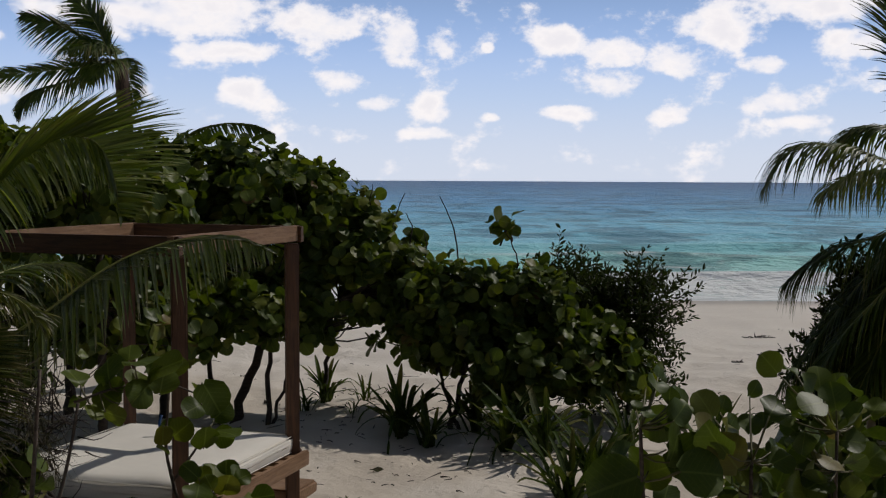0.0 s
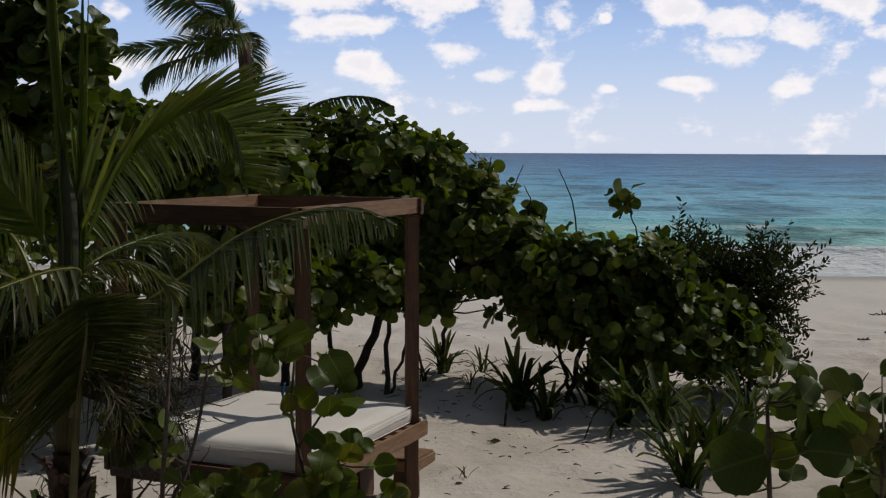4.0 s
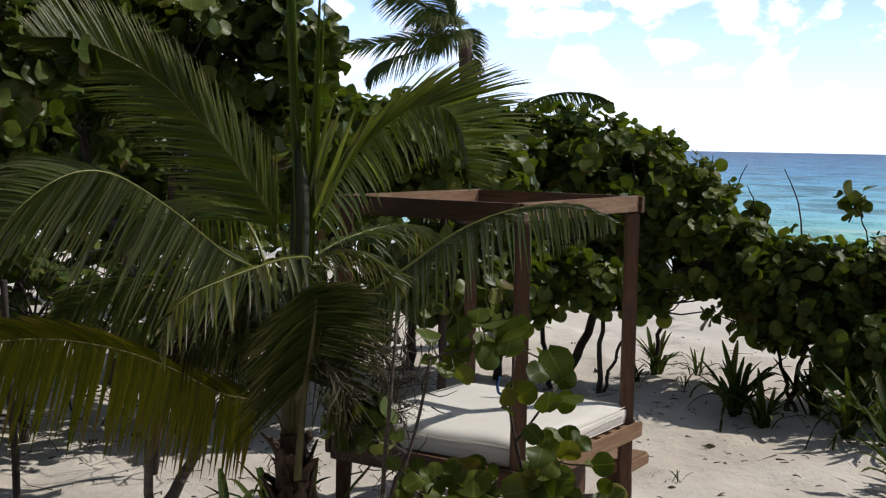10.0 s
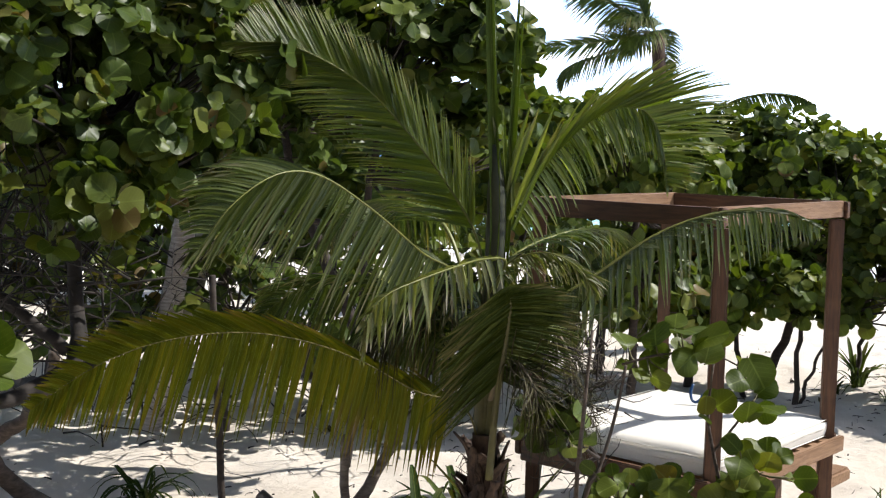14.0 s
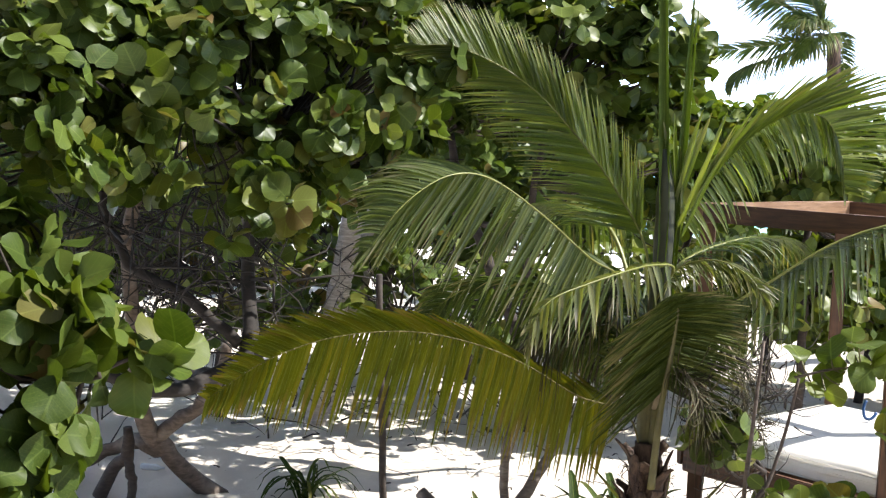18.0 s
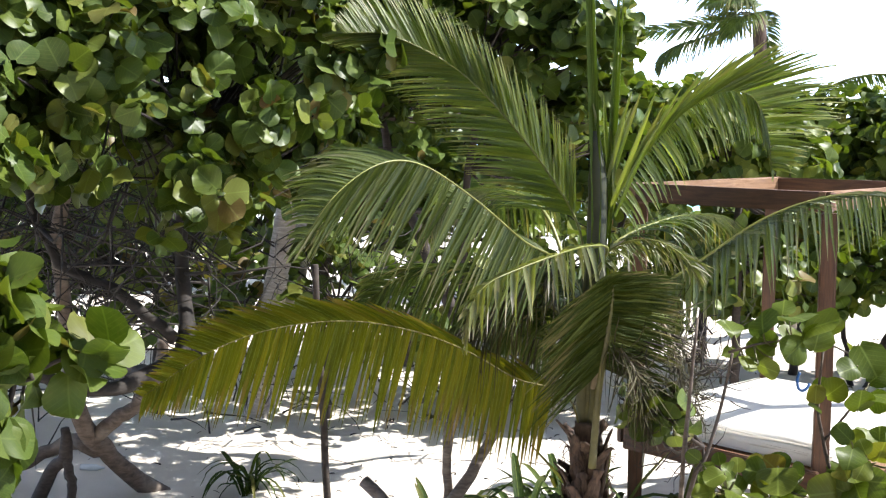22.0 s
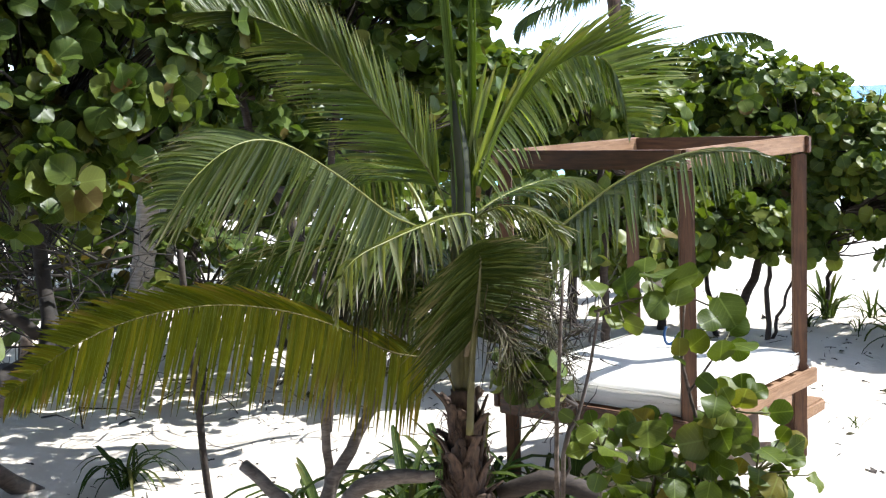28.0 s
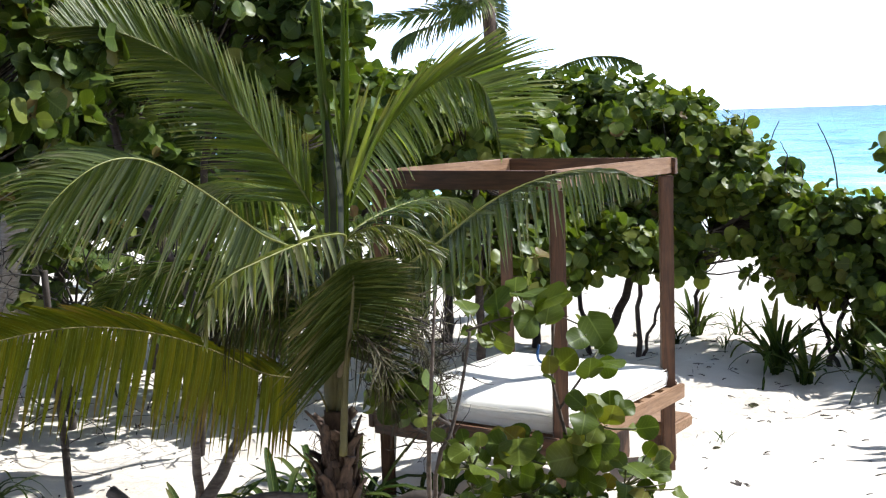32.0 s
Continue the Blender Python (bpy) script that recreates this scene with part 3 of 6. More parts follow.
def make_unseen_house():
    """An unseen house, added to close the place and block skylight behind the camera: floor, back wall and roof."""
    for name, size, place, mat, label, category in (("terrace_floor", (12.0, 3.4, 0.9), (0.0, -0.9, 0.45), TRUNK_BARK, "plain unseen timber floor added under the camera", "floor"),
                                                    ("wall_south", (16.0, 0.2, 5.2), (0.0, -2.72, 2.6), TRUNK_BARK, "plain dark unseen wall added behind the camera to block skylight", "wall"),
                                                    ("roof", (16.0, 3.6, 0.16), (0.0, -1.0, 5.29), TRUNK_BARK, "plain unseen roof added over the camera to block skylight", "roof")):
        bm = bmesh.new()
        bmesh.ops.create_cube(bm, size=1.0)
        for v in bm.verts:
            v.co = Vector([a * b for a, b in zip(v.co, size)])
        bmesh.ops.bevel(bm, geom=bm.edges[:], offset=0.01, segments=1, affect="EDGES")
        me = bpy.data.meshes.new(name)
        bm.to_mesh(me)
        bm.free()
        me.materials.append(mat)
        tagged(new(name, me), label, category, kind="structure").location = place


make_unseen_house()


# ---- sea grape ----
def grape_leaf(size=1.0, cup=0.12, seed=0):
    """A round, leathery leaf with a notch at the stalk, cupped and slightly wavy; it grows along +Y from the origin, face up."""
    rng = np.random.RandomState(seed)
    k = 14
    verts, uvs = [], []
    for i in range(k):
        a = -np.pi / 2 + 2 * np.pi * (i + 0.5) / k
        r = 0.5 * (1 + 0.05 * rng.uniform(-1, 1))
        x, y = r * np.cos(a) * 1.06, r * np.sin(a) + 0.5
        if i in (0, k - 1):
            y -= 0.04
        z = cup * (abs(x) * 0.9) + (0.035 + 0.018 * seed) * np.sin(3 * a + seed * 1.7) - (0.10 + 0.12 * (seed % 3)) * (y - 0.5) ** 2
        verts.append((x, y, z))
        uvs.append((x + 0.5, y))
    rib = [(0, 0.06, -0.0), (0, 0.35, 0.015), (0, 0.68, 0.0), (0, 0.97, -0.03)]
    for x, y, z in rib:
        verts.append((x, y, z))
        uvs.append((0.5, y))
    b = k
    right, left = list(range(0, k // 2)), list(range(k // 2, k))
    faces = []
    owner = [0, 0, 1, 1, 2, 2, 3]
    for q in range(6):
        faces.append((b + owner[q], right[q], right[q + 1]))
        if owner[q] != owner[q + 1]:
            faces.append((b + owner[q], right[q + 1], b + owner[q + 1]))
    mirror = left[::-1]
    for q in range(6):
        faces.append((b + owner[q], mirror[q + 1], mirror[q]))
        if owner[q] != owner[q + 1]:
            faces.append((b + owner[q], b + owner[q + 1], mirror[q + 1]))
    faces.append((b + 3, right[6], mirror[6]))
    verts = np.array(verts) * size
    return verts, faces, np.array(uvs)


def small_leaf():
    v = np.array([(0, 0, 0), (0.17, 0.4, 0.04), (0.13, 0.75, 0.03), (0, 1, -0.03), (-0.13, 0.75, 0.03), (-0.17, 0.4, 0.04), (0, 0.5, -0.01)], dtype=float)
    f = [(6, 0, 1), (6, 1, 2), (6, 2, 3), (6, 3, 4), (6, 4, 5), (6, 5, 0)]
    return v, f, np.stack([v[:, 0] * 2.6 + 0.5, v[:, 1]], 1)


LEAVES = [grape_leaf(1.0, c, s) for s, c in enumerate((0.08, 0.20, 0.32, -0.14, 0.42, 0.15))]
LEAF_MESHES = {}


def leaf_mesh(kind, mat):
    if (kind, mat.name) not in LEAF_MESHES:
        v, f, u = LEAVES[kind]
        LEAF_MESHES[kind, mat.name] = mesh_of("leaf", v, f, mat, u)
    return LEAF_MESHES[kind, mat.name]


def leaf_frames(rng, centre, outward, count, reach, size, up=0.5, loose=0.7):
    """Poses of the leaves round one twig tip."""
    out = []
    axis = unit(outward + (0, 0, 0.35) + rng.normal(0, 0.35, 3))
    turn = rng.uniform(0, 6.28)
    a = unit(np.cross(axis, (0.3, 0.2, 1.0)))
    b = np.cross(axis, a)
    for i in range(count):
        ang = turn + i * 2.4
        ray = unit(a * np.cos(ang) + b * np.sin(ang) + axis * rng.uniform(-0.1, 0.7))
        foot = centre + axis * reach * (i / max(count, 1) - 0.5) + ray * size * 0.15
        face = unit(axis * 0.45 + np.array((0, 0, up * 0.6)) + unit(outward) * 0.6 + rng.normal(0, loose * 1.0, 3))
        y = unit(ray - face * np.dot(ray, face))
        x = np.cross(y, face)
        s = size * rng.uniform(0.62, 1.12)
        out.append((foot, x * s, y * s, face * s))
    return out


def bush(name, base, blobs, label, mat=GRAPE, size=0.19, clusters=100, leaves=6, singles=0, single_box=None, seed=0, stems=(), category="bush", hollow=0.55, up=0.5, tiny=False, twig=0.007, bark=BARK, group="", pale=0, clumps=0):
    """A shrub: stems, limbs running to the heaps of its crown, twigs and leaves."""
    rng = np.random.RandomState(seed)
    base = np.asarray(base, dtype=float)
    ob = thing(name, base, label, category, group)
    volume = np.array([np.prod(b[1]) ** 0.67 for b in blobs])
    crown, twigs = Shape(), Shape()
    made = 0
    limb_ends = []
    for i, line in enumerate(stems):
        line, radius = line[:-1], line[-1]
        s = Shape()
        pts = spline(line, 14)
        pts[1:-1] += rng.normal(0, 0.012, (len(pts) - 2, 3))
        s.tube(pts, radius, 8, 0.10, seed + i)
        part("stem", s.mesh("stem", TRUNK_BARK if i < pale else bark, base), ob)
        limb_ends.append(pts[-1])
        limb_ends.append(pts[-4])
    singles_made, tufts = 0, []
    for c in range(clusters):
        b = rng.choice(len(blobs), p=volume / volume.sum())
        centre, radii = np.array(blobs[b][0], dtype=float), np.array(blobs[b][1], dtype=float)
        d = unit(rng.normal(0, 1, 3))
        if d[2] < -0.5:
            d[2] *= -0.6
        d = unit(d)
        r = hollow + (1.05 - hollow) * rng.uniform(0, 1) ** 0.7
        bumpy = 1 + 0.16 * np.sin(d[0] * 7 + b) * np.sin(d[2] * 6 + d[1] * 5)
        p = centre + d * radii * r * bumpy
        if p[2] < 0.12:
            continue
        if len(tufts) < clumps:
            tufts.append((p, d, r))
        elif clumps and rng.uniform() < 0.75:
            p, d, r = tufts[rng.randint(clumps)]
            p = p + rng.normal(0, 0.075, 3)
        if limb_ends and rng.uniform() < 0.55:
            start = limb_ends[np.argmin([np.linalg.norm(e - p) for e in limb_ends])]
            mid = (start + p) / 2 + rng.normal(0, 0.08, 3) + (0, 0, -0.05)
            if np.linalg.norm(start - p) < 2.2:
                twigs.tube(spline([start, mid, p], 6), [twig * 1.8, twig * 0.6], 5, 0.1, c)
        for foot, x, y, z in leaf_frames(rng, p, d + (0, 0, 0.5) if tiny else d, leaves, size * (1.2 if not tiny else 4.0), size, up):
            k = rng.randint(len(LEAVES))
            inside = single_box is not None and all(lo <= q <= hi for q, (lo, hi) in zip(foot, single_box)) and r > 0.78
            if inside and singles_made < singles:
                m = Matrix((x, y, z)).transposed().to_4x4()
                m.translation = Vector(foot - base)
                part("leaf", leaf_mesh(k, mat), ob, m=m)
                singles_made += 1
                continue
            v, f, u = LEAVES[k] if not tiny else SMALL
            crown.put(foot + v[:, :1] * x + v[:, 1:2] * y + v[:, 2:] * z, f, u)
    if crown.n:
        part("crown", crown.mesh("crown", mat, base), ob, kind="stuff")
    if twigs.n:
        part("twig", twigs.mesh("twig", bark, base), ob, kind="stuff")
    return ob


SMALL = small_leaf()


def upright(x, y, *more):
    return [(x, y, ground_height(x, y) - 0.05), *more]


# the large thicket behind the daybed
bush("sea_grape_thicket", (-2.0, 12.6, 0.0),
     [((-5.2, 12.9, 2.1), (1.1, 0.9, 1.0)), ((-4.2, 13.0, 2.2), (1.1, 0.9, 0.85)), ((-3.1, 13.2, 2.1), (1.1, 0.9, 0.82)), ((-2.2, 13.2, 2.05), (1.0, 0.9, 0.84)), ((-1.45, 13.1, 1.75), (0.85, 0.8, 0.85)),
      ((-0.85, 12.9, 1.45), (0.7, 0.7, 0.7)), ((-0.3, 12.8, 1.2), (0.5, 0.6, 0.4)), ((-2.2, 12.4, 1.25), (0.8, 0.5, 0.45)), ((-1.5, 12.4, 1.05), (0.5, 0.5, 0.4)), ((-3.3, 12.6, 1.2), (0.9, 0.6, 0.5)), ((-3.0, 10.5, 2.2), (0.8, 0.5, 0.6)), ((-2.9, 11.6, 1.5), (0.8, 0.6, 0.7)), ((-2.75, 11.6, 1.0), (0.55, 0.4, 0.5)), ((-2.1, 11.9, 1.1), (0.6, 0.4, 0.45)), ((-3.3, 11.4, 1.05), (0.6, 0.5, 0.55))],
     mat=THICKET, label="dense sea grape thicket with round leathery leaves and dark stems", clusters=1640, leaves=8, size=0.145, seed=11, singles=150, single_box=((-3, 0.3), (11, 13), (0.5, 3.3)),
     stems=[[*upright(-2.2, 12.5, (-2.0, 12.5, 0.5), (-1.75, 12.6, 1.1), (-1.5, 12.9, 1.8)), [0.055, 0.03]], [*upright(-1.78, 12.1, (-1.77, 12.2, 0.7), (-1.8, 12.5, 1.5)), [0.03, 0.018]],
            [*upright(-1.75, 12.15, (-1.62, 12.2, 0.4), (-1.45, 12.3, 0.9)), [0.02, 0.012]], [*upright(-1.32, 13.4, (-1.3, 13.4, 0.6), (-1.15, 13.2, 1.2)), [0.03, 0.015]],
            [*upright(-2.35, 12.6, (-2.45, 12.6, 0.5), (-2.7, 12.8, 1.5)), [0.03, 0.02]], [*upright(-4.0, 12.8, (-3.9, 12.8, 0.8), (-3.6, 13.0, 1.8)), [0.06, 0.03]], [*upright(-3.0, 12.8, (-2.9, 12.8, 0.8), (-2.9, 13.0, 1.9)), [0.05, 0.03]],
            [*upright(-5.1, 12.9, (-5.1, 12.9, 0.8), (-4.9, 13.0, 1.9)), [0.06, 0.03]], [*upright(-3.1, 10.9, (-3.05, 10.8, 0.8), (-3.0, 10.6, 1.9)), [0.05, 0.03]]])

# the lower bush in the middle of the beach
bush("sea_grape_bush", (0.4, 12.2, 0.0),
     [((0.15, 12.3, 1.15), (0.65, 0.55, 0.5)), ((0.75, 12.3, 1.15), (0.6, 0.55, 0.5)), ((0.45, 12.1, 0.75), (0.8, 0.55, 0.38)), ((1.25, 12.2, 0.75), (0.65, 0.55, 0.5)), ((-0.3, 12.3, 0.95), (0.35, 0.4, 0.28)), ((1.0, 11.9, 0.5), (0.7, 0.5, 0.4)), ((1.7, 12.1, 0.5), (0.45, 0.4, 0.4))],
     mat=THICKET, label="low sea grape bush with leaning stems on open sand", clusters=540, leaves=8, size=0.140, seed=12, singles=150, single_box=((-1, 2), (11, 12.6), (0.4, 2)),
     stems=[[*upright(0.04, 12.0, (0.15, 12.1, 0.4), (0.3, 12.2, 0.9)), [0.035, 0.018]], [*upright(0.3, 12.0, (0.4, 12.1, 0.4), (0.6, 12.2, 1.0)), [0.03, 0.015]], [*upright(0.15, 12.0, (0.0, 12.1, 0.4), (-0.15, 12.2, 0.9)), [0.025, 0.012]],
            [*upright(0.7, 12.0, (0.75, 12.1, 0.4), (0.8, 12.2, 0.9)), [0.03, 0.015]]])
bush("sea_grape_sprig", (0.64, 12.25, 1.85), [((0.6, 12.28, 2.02), (0.16, 0.12, 0.1)), ((0.72, 12.28, 1.85), (0.05, 0.05, 0.08))], "upright young sea grape shoot above the bush", clusters=5, leaves=4, size=0.15, seed=13,
     mat=VINE, stems=[[(0.72, 12.3, 1.45), (0.72, 12.28, 1.7), (0.62, 12.28, 2.05), [0.01, 0.005]]])

# small-leaved shrubs of the beach
def spray_shrub(name, base, blobs, label, sprays, seed, stems, length=0.5, leaf=0.08, lean=(0, 0, 0.55)):
    """A shrub of thin upright sprays, each set with small spoon-shaped leaves on both sides."""
    rng = np.random.RandomState(seed)
    base = np.asarray(base, dtype=float)
    ob = thing(name, base, label, "shrub")
    for i, line in enumerate(stems):
        s = Shape()
        s.tube(spline(line[:-1], 12), line[-1], 7, 0.1, seed + i)
        part("stem", s.mesh("stem", BARK, base), ob)
    crown, twigs = Shape(), Shape()
    v, f, u = SMALL
    weight = np.array([np.prod(b[1]) ** 0.67 for b in blobs])
    for c in range(sprays):
        centre, radii = blobs[rng.choice(len(blobs), p=weight / weight.sum())]
        d = unit(rng.normal(0, 1, 3))
        start = np.array(centre) + d * np.array(radii) * rng.uniform(0.15, 0.85)
        if start[2] < 0.15:
            continue
        d = unit(d + np.array(lean) + rng.normal(0, 0.2, 3))
        long = length * rng.uniform(0.45, 1.0)
        line = spline([start, start + d * long * 0.5 + rng.normal(0, 0.03, 3), start + d * long + (0, 0, 0.06 * long)], 12)
        twigs.tube(line[::3], [0.005, 0.002], 4, 0, c)
        for i in range(2, 12):
            t = unit(line[i] - line[i - 1])
            for sign in (-1, 1):
                out = unit(np.cross(t, rng.normal(0, 1, 3)))
                y = unit(t * 0.8 + out)
                x = unit(np.cross(y, rng.normal(0, 1, 3)))
                k = leaf * rng.uniform(0.6, 1.15)
                foot = line[i] + out * 0.003
                crown.put(foot + v[:, :1] * x * k + v[:, 1:2] * y * k + v[:, 2:] * np.cross(x, y) * k, f, u)
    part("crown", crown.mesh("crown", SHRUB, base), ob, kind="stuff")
    part("twig", twigs.mesh("twig", BARK, base), ob, kind="stuff")


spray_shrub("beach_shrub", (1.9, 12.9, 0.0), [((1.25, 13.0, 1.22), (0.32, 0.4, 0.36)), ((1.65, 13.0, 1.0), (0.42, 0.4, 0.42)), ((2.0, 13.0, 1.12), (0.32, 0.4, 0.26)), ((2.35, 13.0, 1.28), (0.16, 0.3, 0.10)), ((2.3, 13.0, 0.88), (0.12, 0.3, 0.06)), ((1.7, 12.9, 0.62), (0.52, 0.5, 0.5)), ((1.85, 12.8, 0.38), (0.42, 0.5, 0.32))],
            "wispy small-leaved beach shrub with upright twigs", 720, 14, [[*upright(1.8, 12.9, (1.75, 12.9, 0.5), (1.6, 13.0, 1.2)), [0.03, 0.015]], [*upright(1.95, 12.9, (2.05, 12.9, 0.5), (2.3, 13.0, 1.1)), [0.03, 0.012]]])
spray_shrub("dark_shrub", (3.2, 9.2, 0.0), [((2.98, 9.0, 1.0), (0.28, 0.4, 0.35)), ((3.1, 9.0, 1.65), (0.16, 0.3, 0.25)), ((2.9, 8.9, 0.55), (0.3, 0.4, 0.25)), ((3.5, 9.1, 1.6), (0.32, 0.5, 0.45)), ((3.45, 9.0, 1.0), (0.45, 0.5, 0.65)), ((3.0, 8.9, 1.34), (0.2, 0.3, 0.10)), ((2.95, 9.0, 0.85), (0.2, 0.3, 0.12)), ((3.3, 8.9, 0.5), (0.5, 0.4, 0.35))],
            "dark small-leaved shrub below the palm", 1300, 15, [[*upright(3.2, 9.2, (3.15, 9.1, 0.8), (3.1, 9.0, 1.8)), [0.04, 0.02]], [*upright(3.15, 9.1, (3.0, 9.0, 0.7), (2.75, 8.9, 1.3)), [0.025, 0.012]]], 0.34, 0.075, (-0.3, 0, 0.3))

# the tall sea grape beside the terrace
bush("sea_grape_tree", (-5.9, 6.4, 0.0),
     [((-4.9, 4.2, 2.9), (0.9, 0.9, 0.75)), ((-4.3, 4.5, 2.75), (0.75, 0.8, 0.7)), ((-4.15, 5.3, 2.8), (0.75, 0.7, 0.65)), ((-4.6, 5.8, 3.1), (0.8, 0.7, 0.6)), ((-4.35, 3.5, 2.4), (0.5, 0.5, 0.6)),
      ((-5.4, 4.6, 3.2), (1.0, 0.9, 0.8)), ((-4.4, 4.9, 2.25), (0.6, 0.6, 0.4))],
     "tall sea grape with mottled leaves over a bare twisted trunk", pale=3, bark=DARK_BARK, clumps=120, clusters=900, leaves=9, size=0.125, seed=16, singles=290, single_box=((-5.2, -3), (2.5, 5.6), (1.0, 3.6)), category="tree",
     stems=[[*upright(-5.89, 6.43, (-6.0, 6.1, 0.22), (-6.04, 6.0, 0.36), (-6.0, 5.75, 0.6), (-5.8, 5.5, 1.0), (-5.4, 5.1, 1.8), (-5.0, 4.8, 2.6)), [0.072, 0.06, 0.075, 0.05, 0.042, 0.035]],
            [(-6.04, 6.0, 0.34), (-6.3, 5.95, 0.36), (-6.55, 5.9, 0.22), (-6.8, 5.8, 0.05), [0.07, 0.05, 0.035]],
            [(-6.0, 5.9, 0.45), (-5.75, 5.9, 0.62), (-5.5, 5.9, 0.85), (-5.2, 5.7, 1.2), [0.055, 0.035]],
            [(-4.75, 4.2, 1.32), (-4.5, 4.5, 1.2), (-4.48, 4.8, 1.22), (-4.45, 5.05, 1.4), (-4.6, 5.2, 1.8), (-4.5, 5.2, 2.4), [0.03, 0.045, 0.045, 0.03]],
            [(-4.46, 5.0, 1.38), (-4.75, 4.9, 1.6), (-5.06, 4.7, 1.85), (-5.2, 4.6, 2.5), [0.035, 0.03, 0.025]], [(-4.48, 4.8, 1.22), (-5.0, 5.2, 1.1), (-5.5, 5.6, 0.9), [0.04, 0.05]]])
bush("sea_grape_branch", (-3.8, 3.2, 1.4), [((-3.82, 3.10, 1.72), (0.34, 0.4, 0.26)), ((-3.85, 2.90, 1.4), (0.3, 0.35, 0.3)), ((-3.55, 3.30, 1.58), (0.19, 0.22, 0.14)), ((-4.2, 3.15, 1.9), (0.4, 0.4, 0.34)), ((-3.72, 2.80, 1.15), (0.28, 0.3, 0.28))],
     "leafy low branch of sea grape with large bright leaves", clusters=62, leaves=8, size=0.165, seed=17, singles=200, single_box=((-5, -3), (2, 4), (0.8, 2.6)), mat=BOUGH,
     stems=[[(-4.7, 4.1, 1.35), (-4.3, 3.7, 1.4), (-3.95, 3.3, 1.5), (-3.6, 3.2, 1.58), [0.03, 0.012]], [(-4.1, 3.5, 1.45), (-3.8, 3.1, 1.3), (-3.7, 2.9, 1.2), [0.015, 0.007]]])
# The last three, highest heaps are unseen, added to shade the twigs below.
bush("sea_grape_tree", (-4.6, 8.2, 0.0), [((-3.9, 7.6, 3.0), (0.7, 0.6, 0.6)), ((-4.6, 7.9, 3.0), (0.9, 0.7, 0.8)), ((-3.35, 7.9, 2.95), (0.45, 0.5, 0.5)), ((-5.4, 8.2, 2.9), (0.9, 0.8, 0.8)), ((-3.7, 8.3, 2.3), (0.7, 0.6, 0.5)), ((-5.1, 8.8, 3.8), (1.0, 0.8, 0.6)), ((-6.3, 8.6, 3.8), (1.0, 0.9, 0.7)), ((-4.2, 8.3, 3.8), (0.8, 0.7, 0.5))],
     "tall sea grape with reddish old leaves standing behind the palm", clumps=110, clusters=760, leaves=8, size=0.140, seed=18, category="tree", singles=60, single_box=((-4.5, -2.8), (6.8, 8), (2, 4)),
     stems=[[*upright(-4.6, 8.2, (-4.5, 8.2, 0.9), (-4.4, 8.1, 1.9), (-4.2, 7.9, 2.9)), [0.036, 0.026]], [(-4.5, 8.2, 1.0), (-4.9, 8.2, 1.8), (-5.2, 8.2, 2.6), [0.05, 0.03]]])

bush("sea_grape_branch", (-4.9, 7.4, 2.2), [((-5.1, 6.85, 2.12), (0.42, 0.32, 0.30)), ((-5.3, 6.75, 2.55), (0.6, 0.4, 0.45)), ((-4.85, 7.0, 2.45), (0.45, 0.4, 0.4)), ((-5.55, 6.6, 2.2), (0.35, 0.3, 0.3))],
     "leafy branch of sea grape in front of pale palm trunks", clusters=150, leaves=8, size=0.13, seed=25, hollow=0.3, category="branch", stems=[[(-4.4, 8.15, 1.8), (-4.7, 7.5, 2.0), (-5.1, 6.9, 2.2), (-5.4, 6.7, 2.5), [0.03, 0.01]]])

# farther growth behind the left side
FAR = "far sea grape growth closing off the back of the beach"
bush("sea_grape_thicket", (-7.5, 10.5, 0.0), [((-7.6, 10.8, 2.2), (1.4, 1.0, 1.1)), ((-6.4, 11.2, 2.3), (1.2, 1.0, 1.0)), ((-9.2, 10.0, 2.2), (1.5, 1.0, 1.3)), ((-6.9, 10.2, 1.9), (1.0, 0.7, 0.6))], FAR, clusters=330, leaves=8, size=0.2, seed=19,
     stems=[[*upright(-7.5, 10.5, (-7.4, 10.5, 0.9), (-7.3, 10.7, 2.0)), [0.08, 0.05]], [*upright(-6.6, 10.9, (-6.5, 10.9, 0.9), (-6.4, 11.0, 2.0)), [0.06, 0.04]], [*upright(-8.9, 10.2, (-9.0, 10.1, 0.9), (-9.1, 10.0, 2.0)), [0.08, 0.05]]])
bush("sea_grape_thicket", (-12.0, 15.5, 0.0), [((-14.0, 14.0, 1.6), (2.2, 1.4, 1.9)), ((-11.5, 16.0, 1.5), (2.0, 1.4, 1.7)), ((-9.0, 17.0, 1.6), (2.0, 1.4, 1.8)), ((-6.5, 17.8, 1.6), (1.8, 1.4, 1.7)), ((-17, 11.5, 2), (2.5, 1.5, 2.2))], FAR, clusters=520, leaves=8, size=0.26, seed=20,
     stems=[[*upright(-12, 15.5, (-12, 15.5, 0.8), (-12, 15.5, 1.8)), [0.08, 0.05]]])

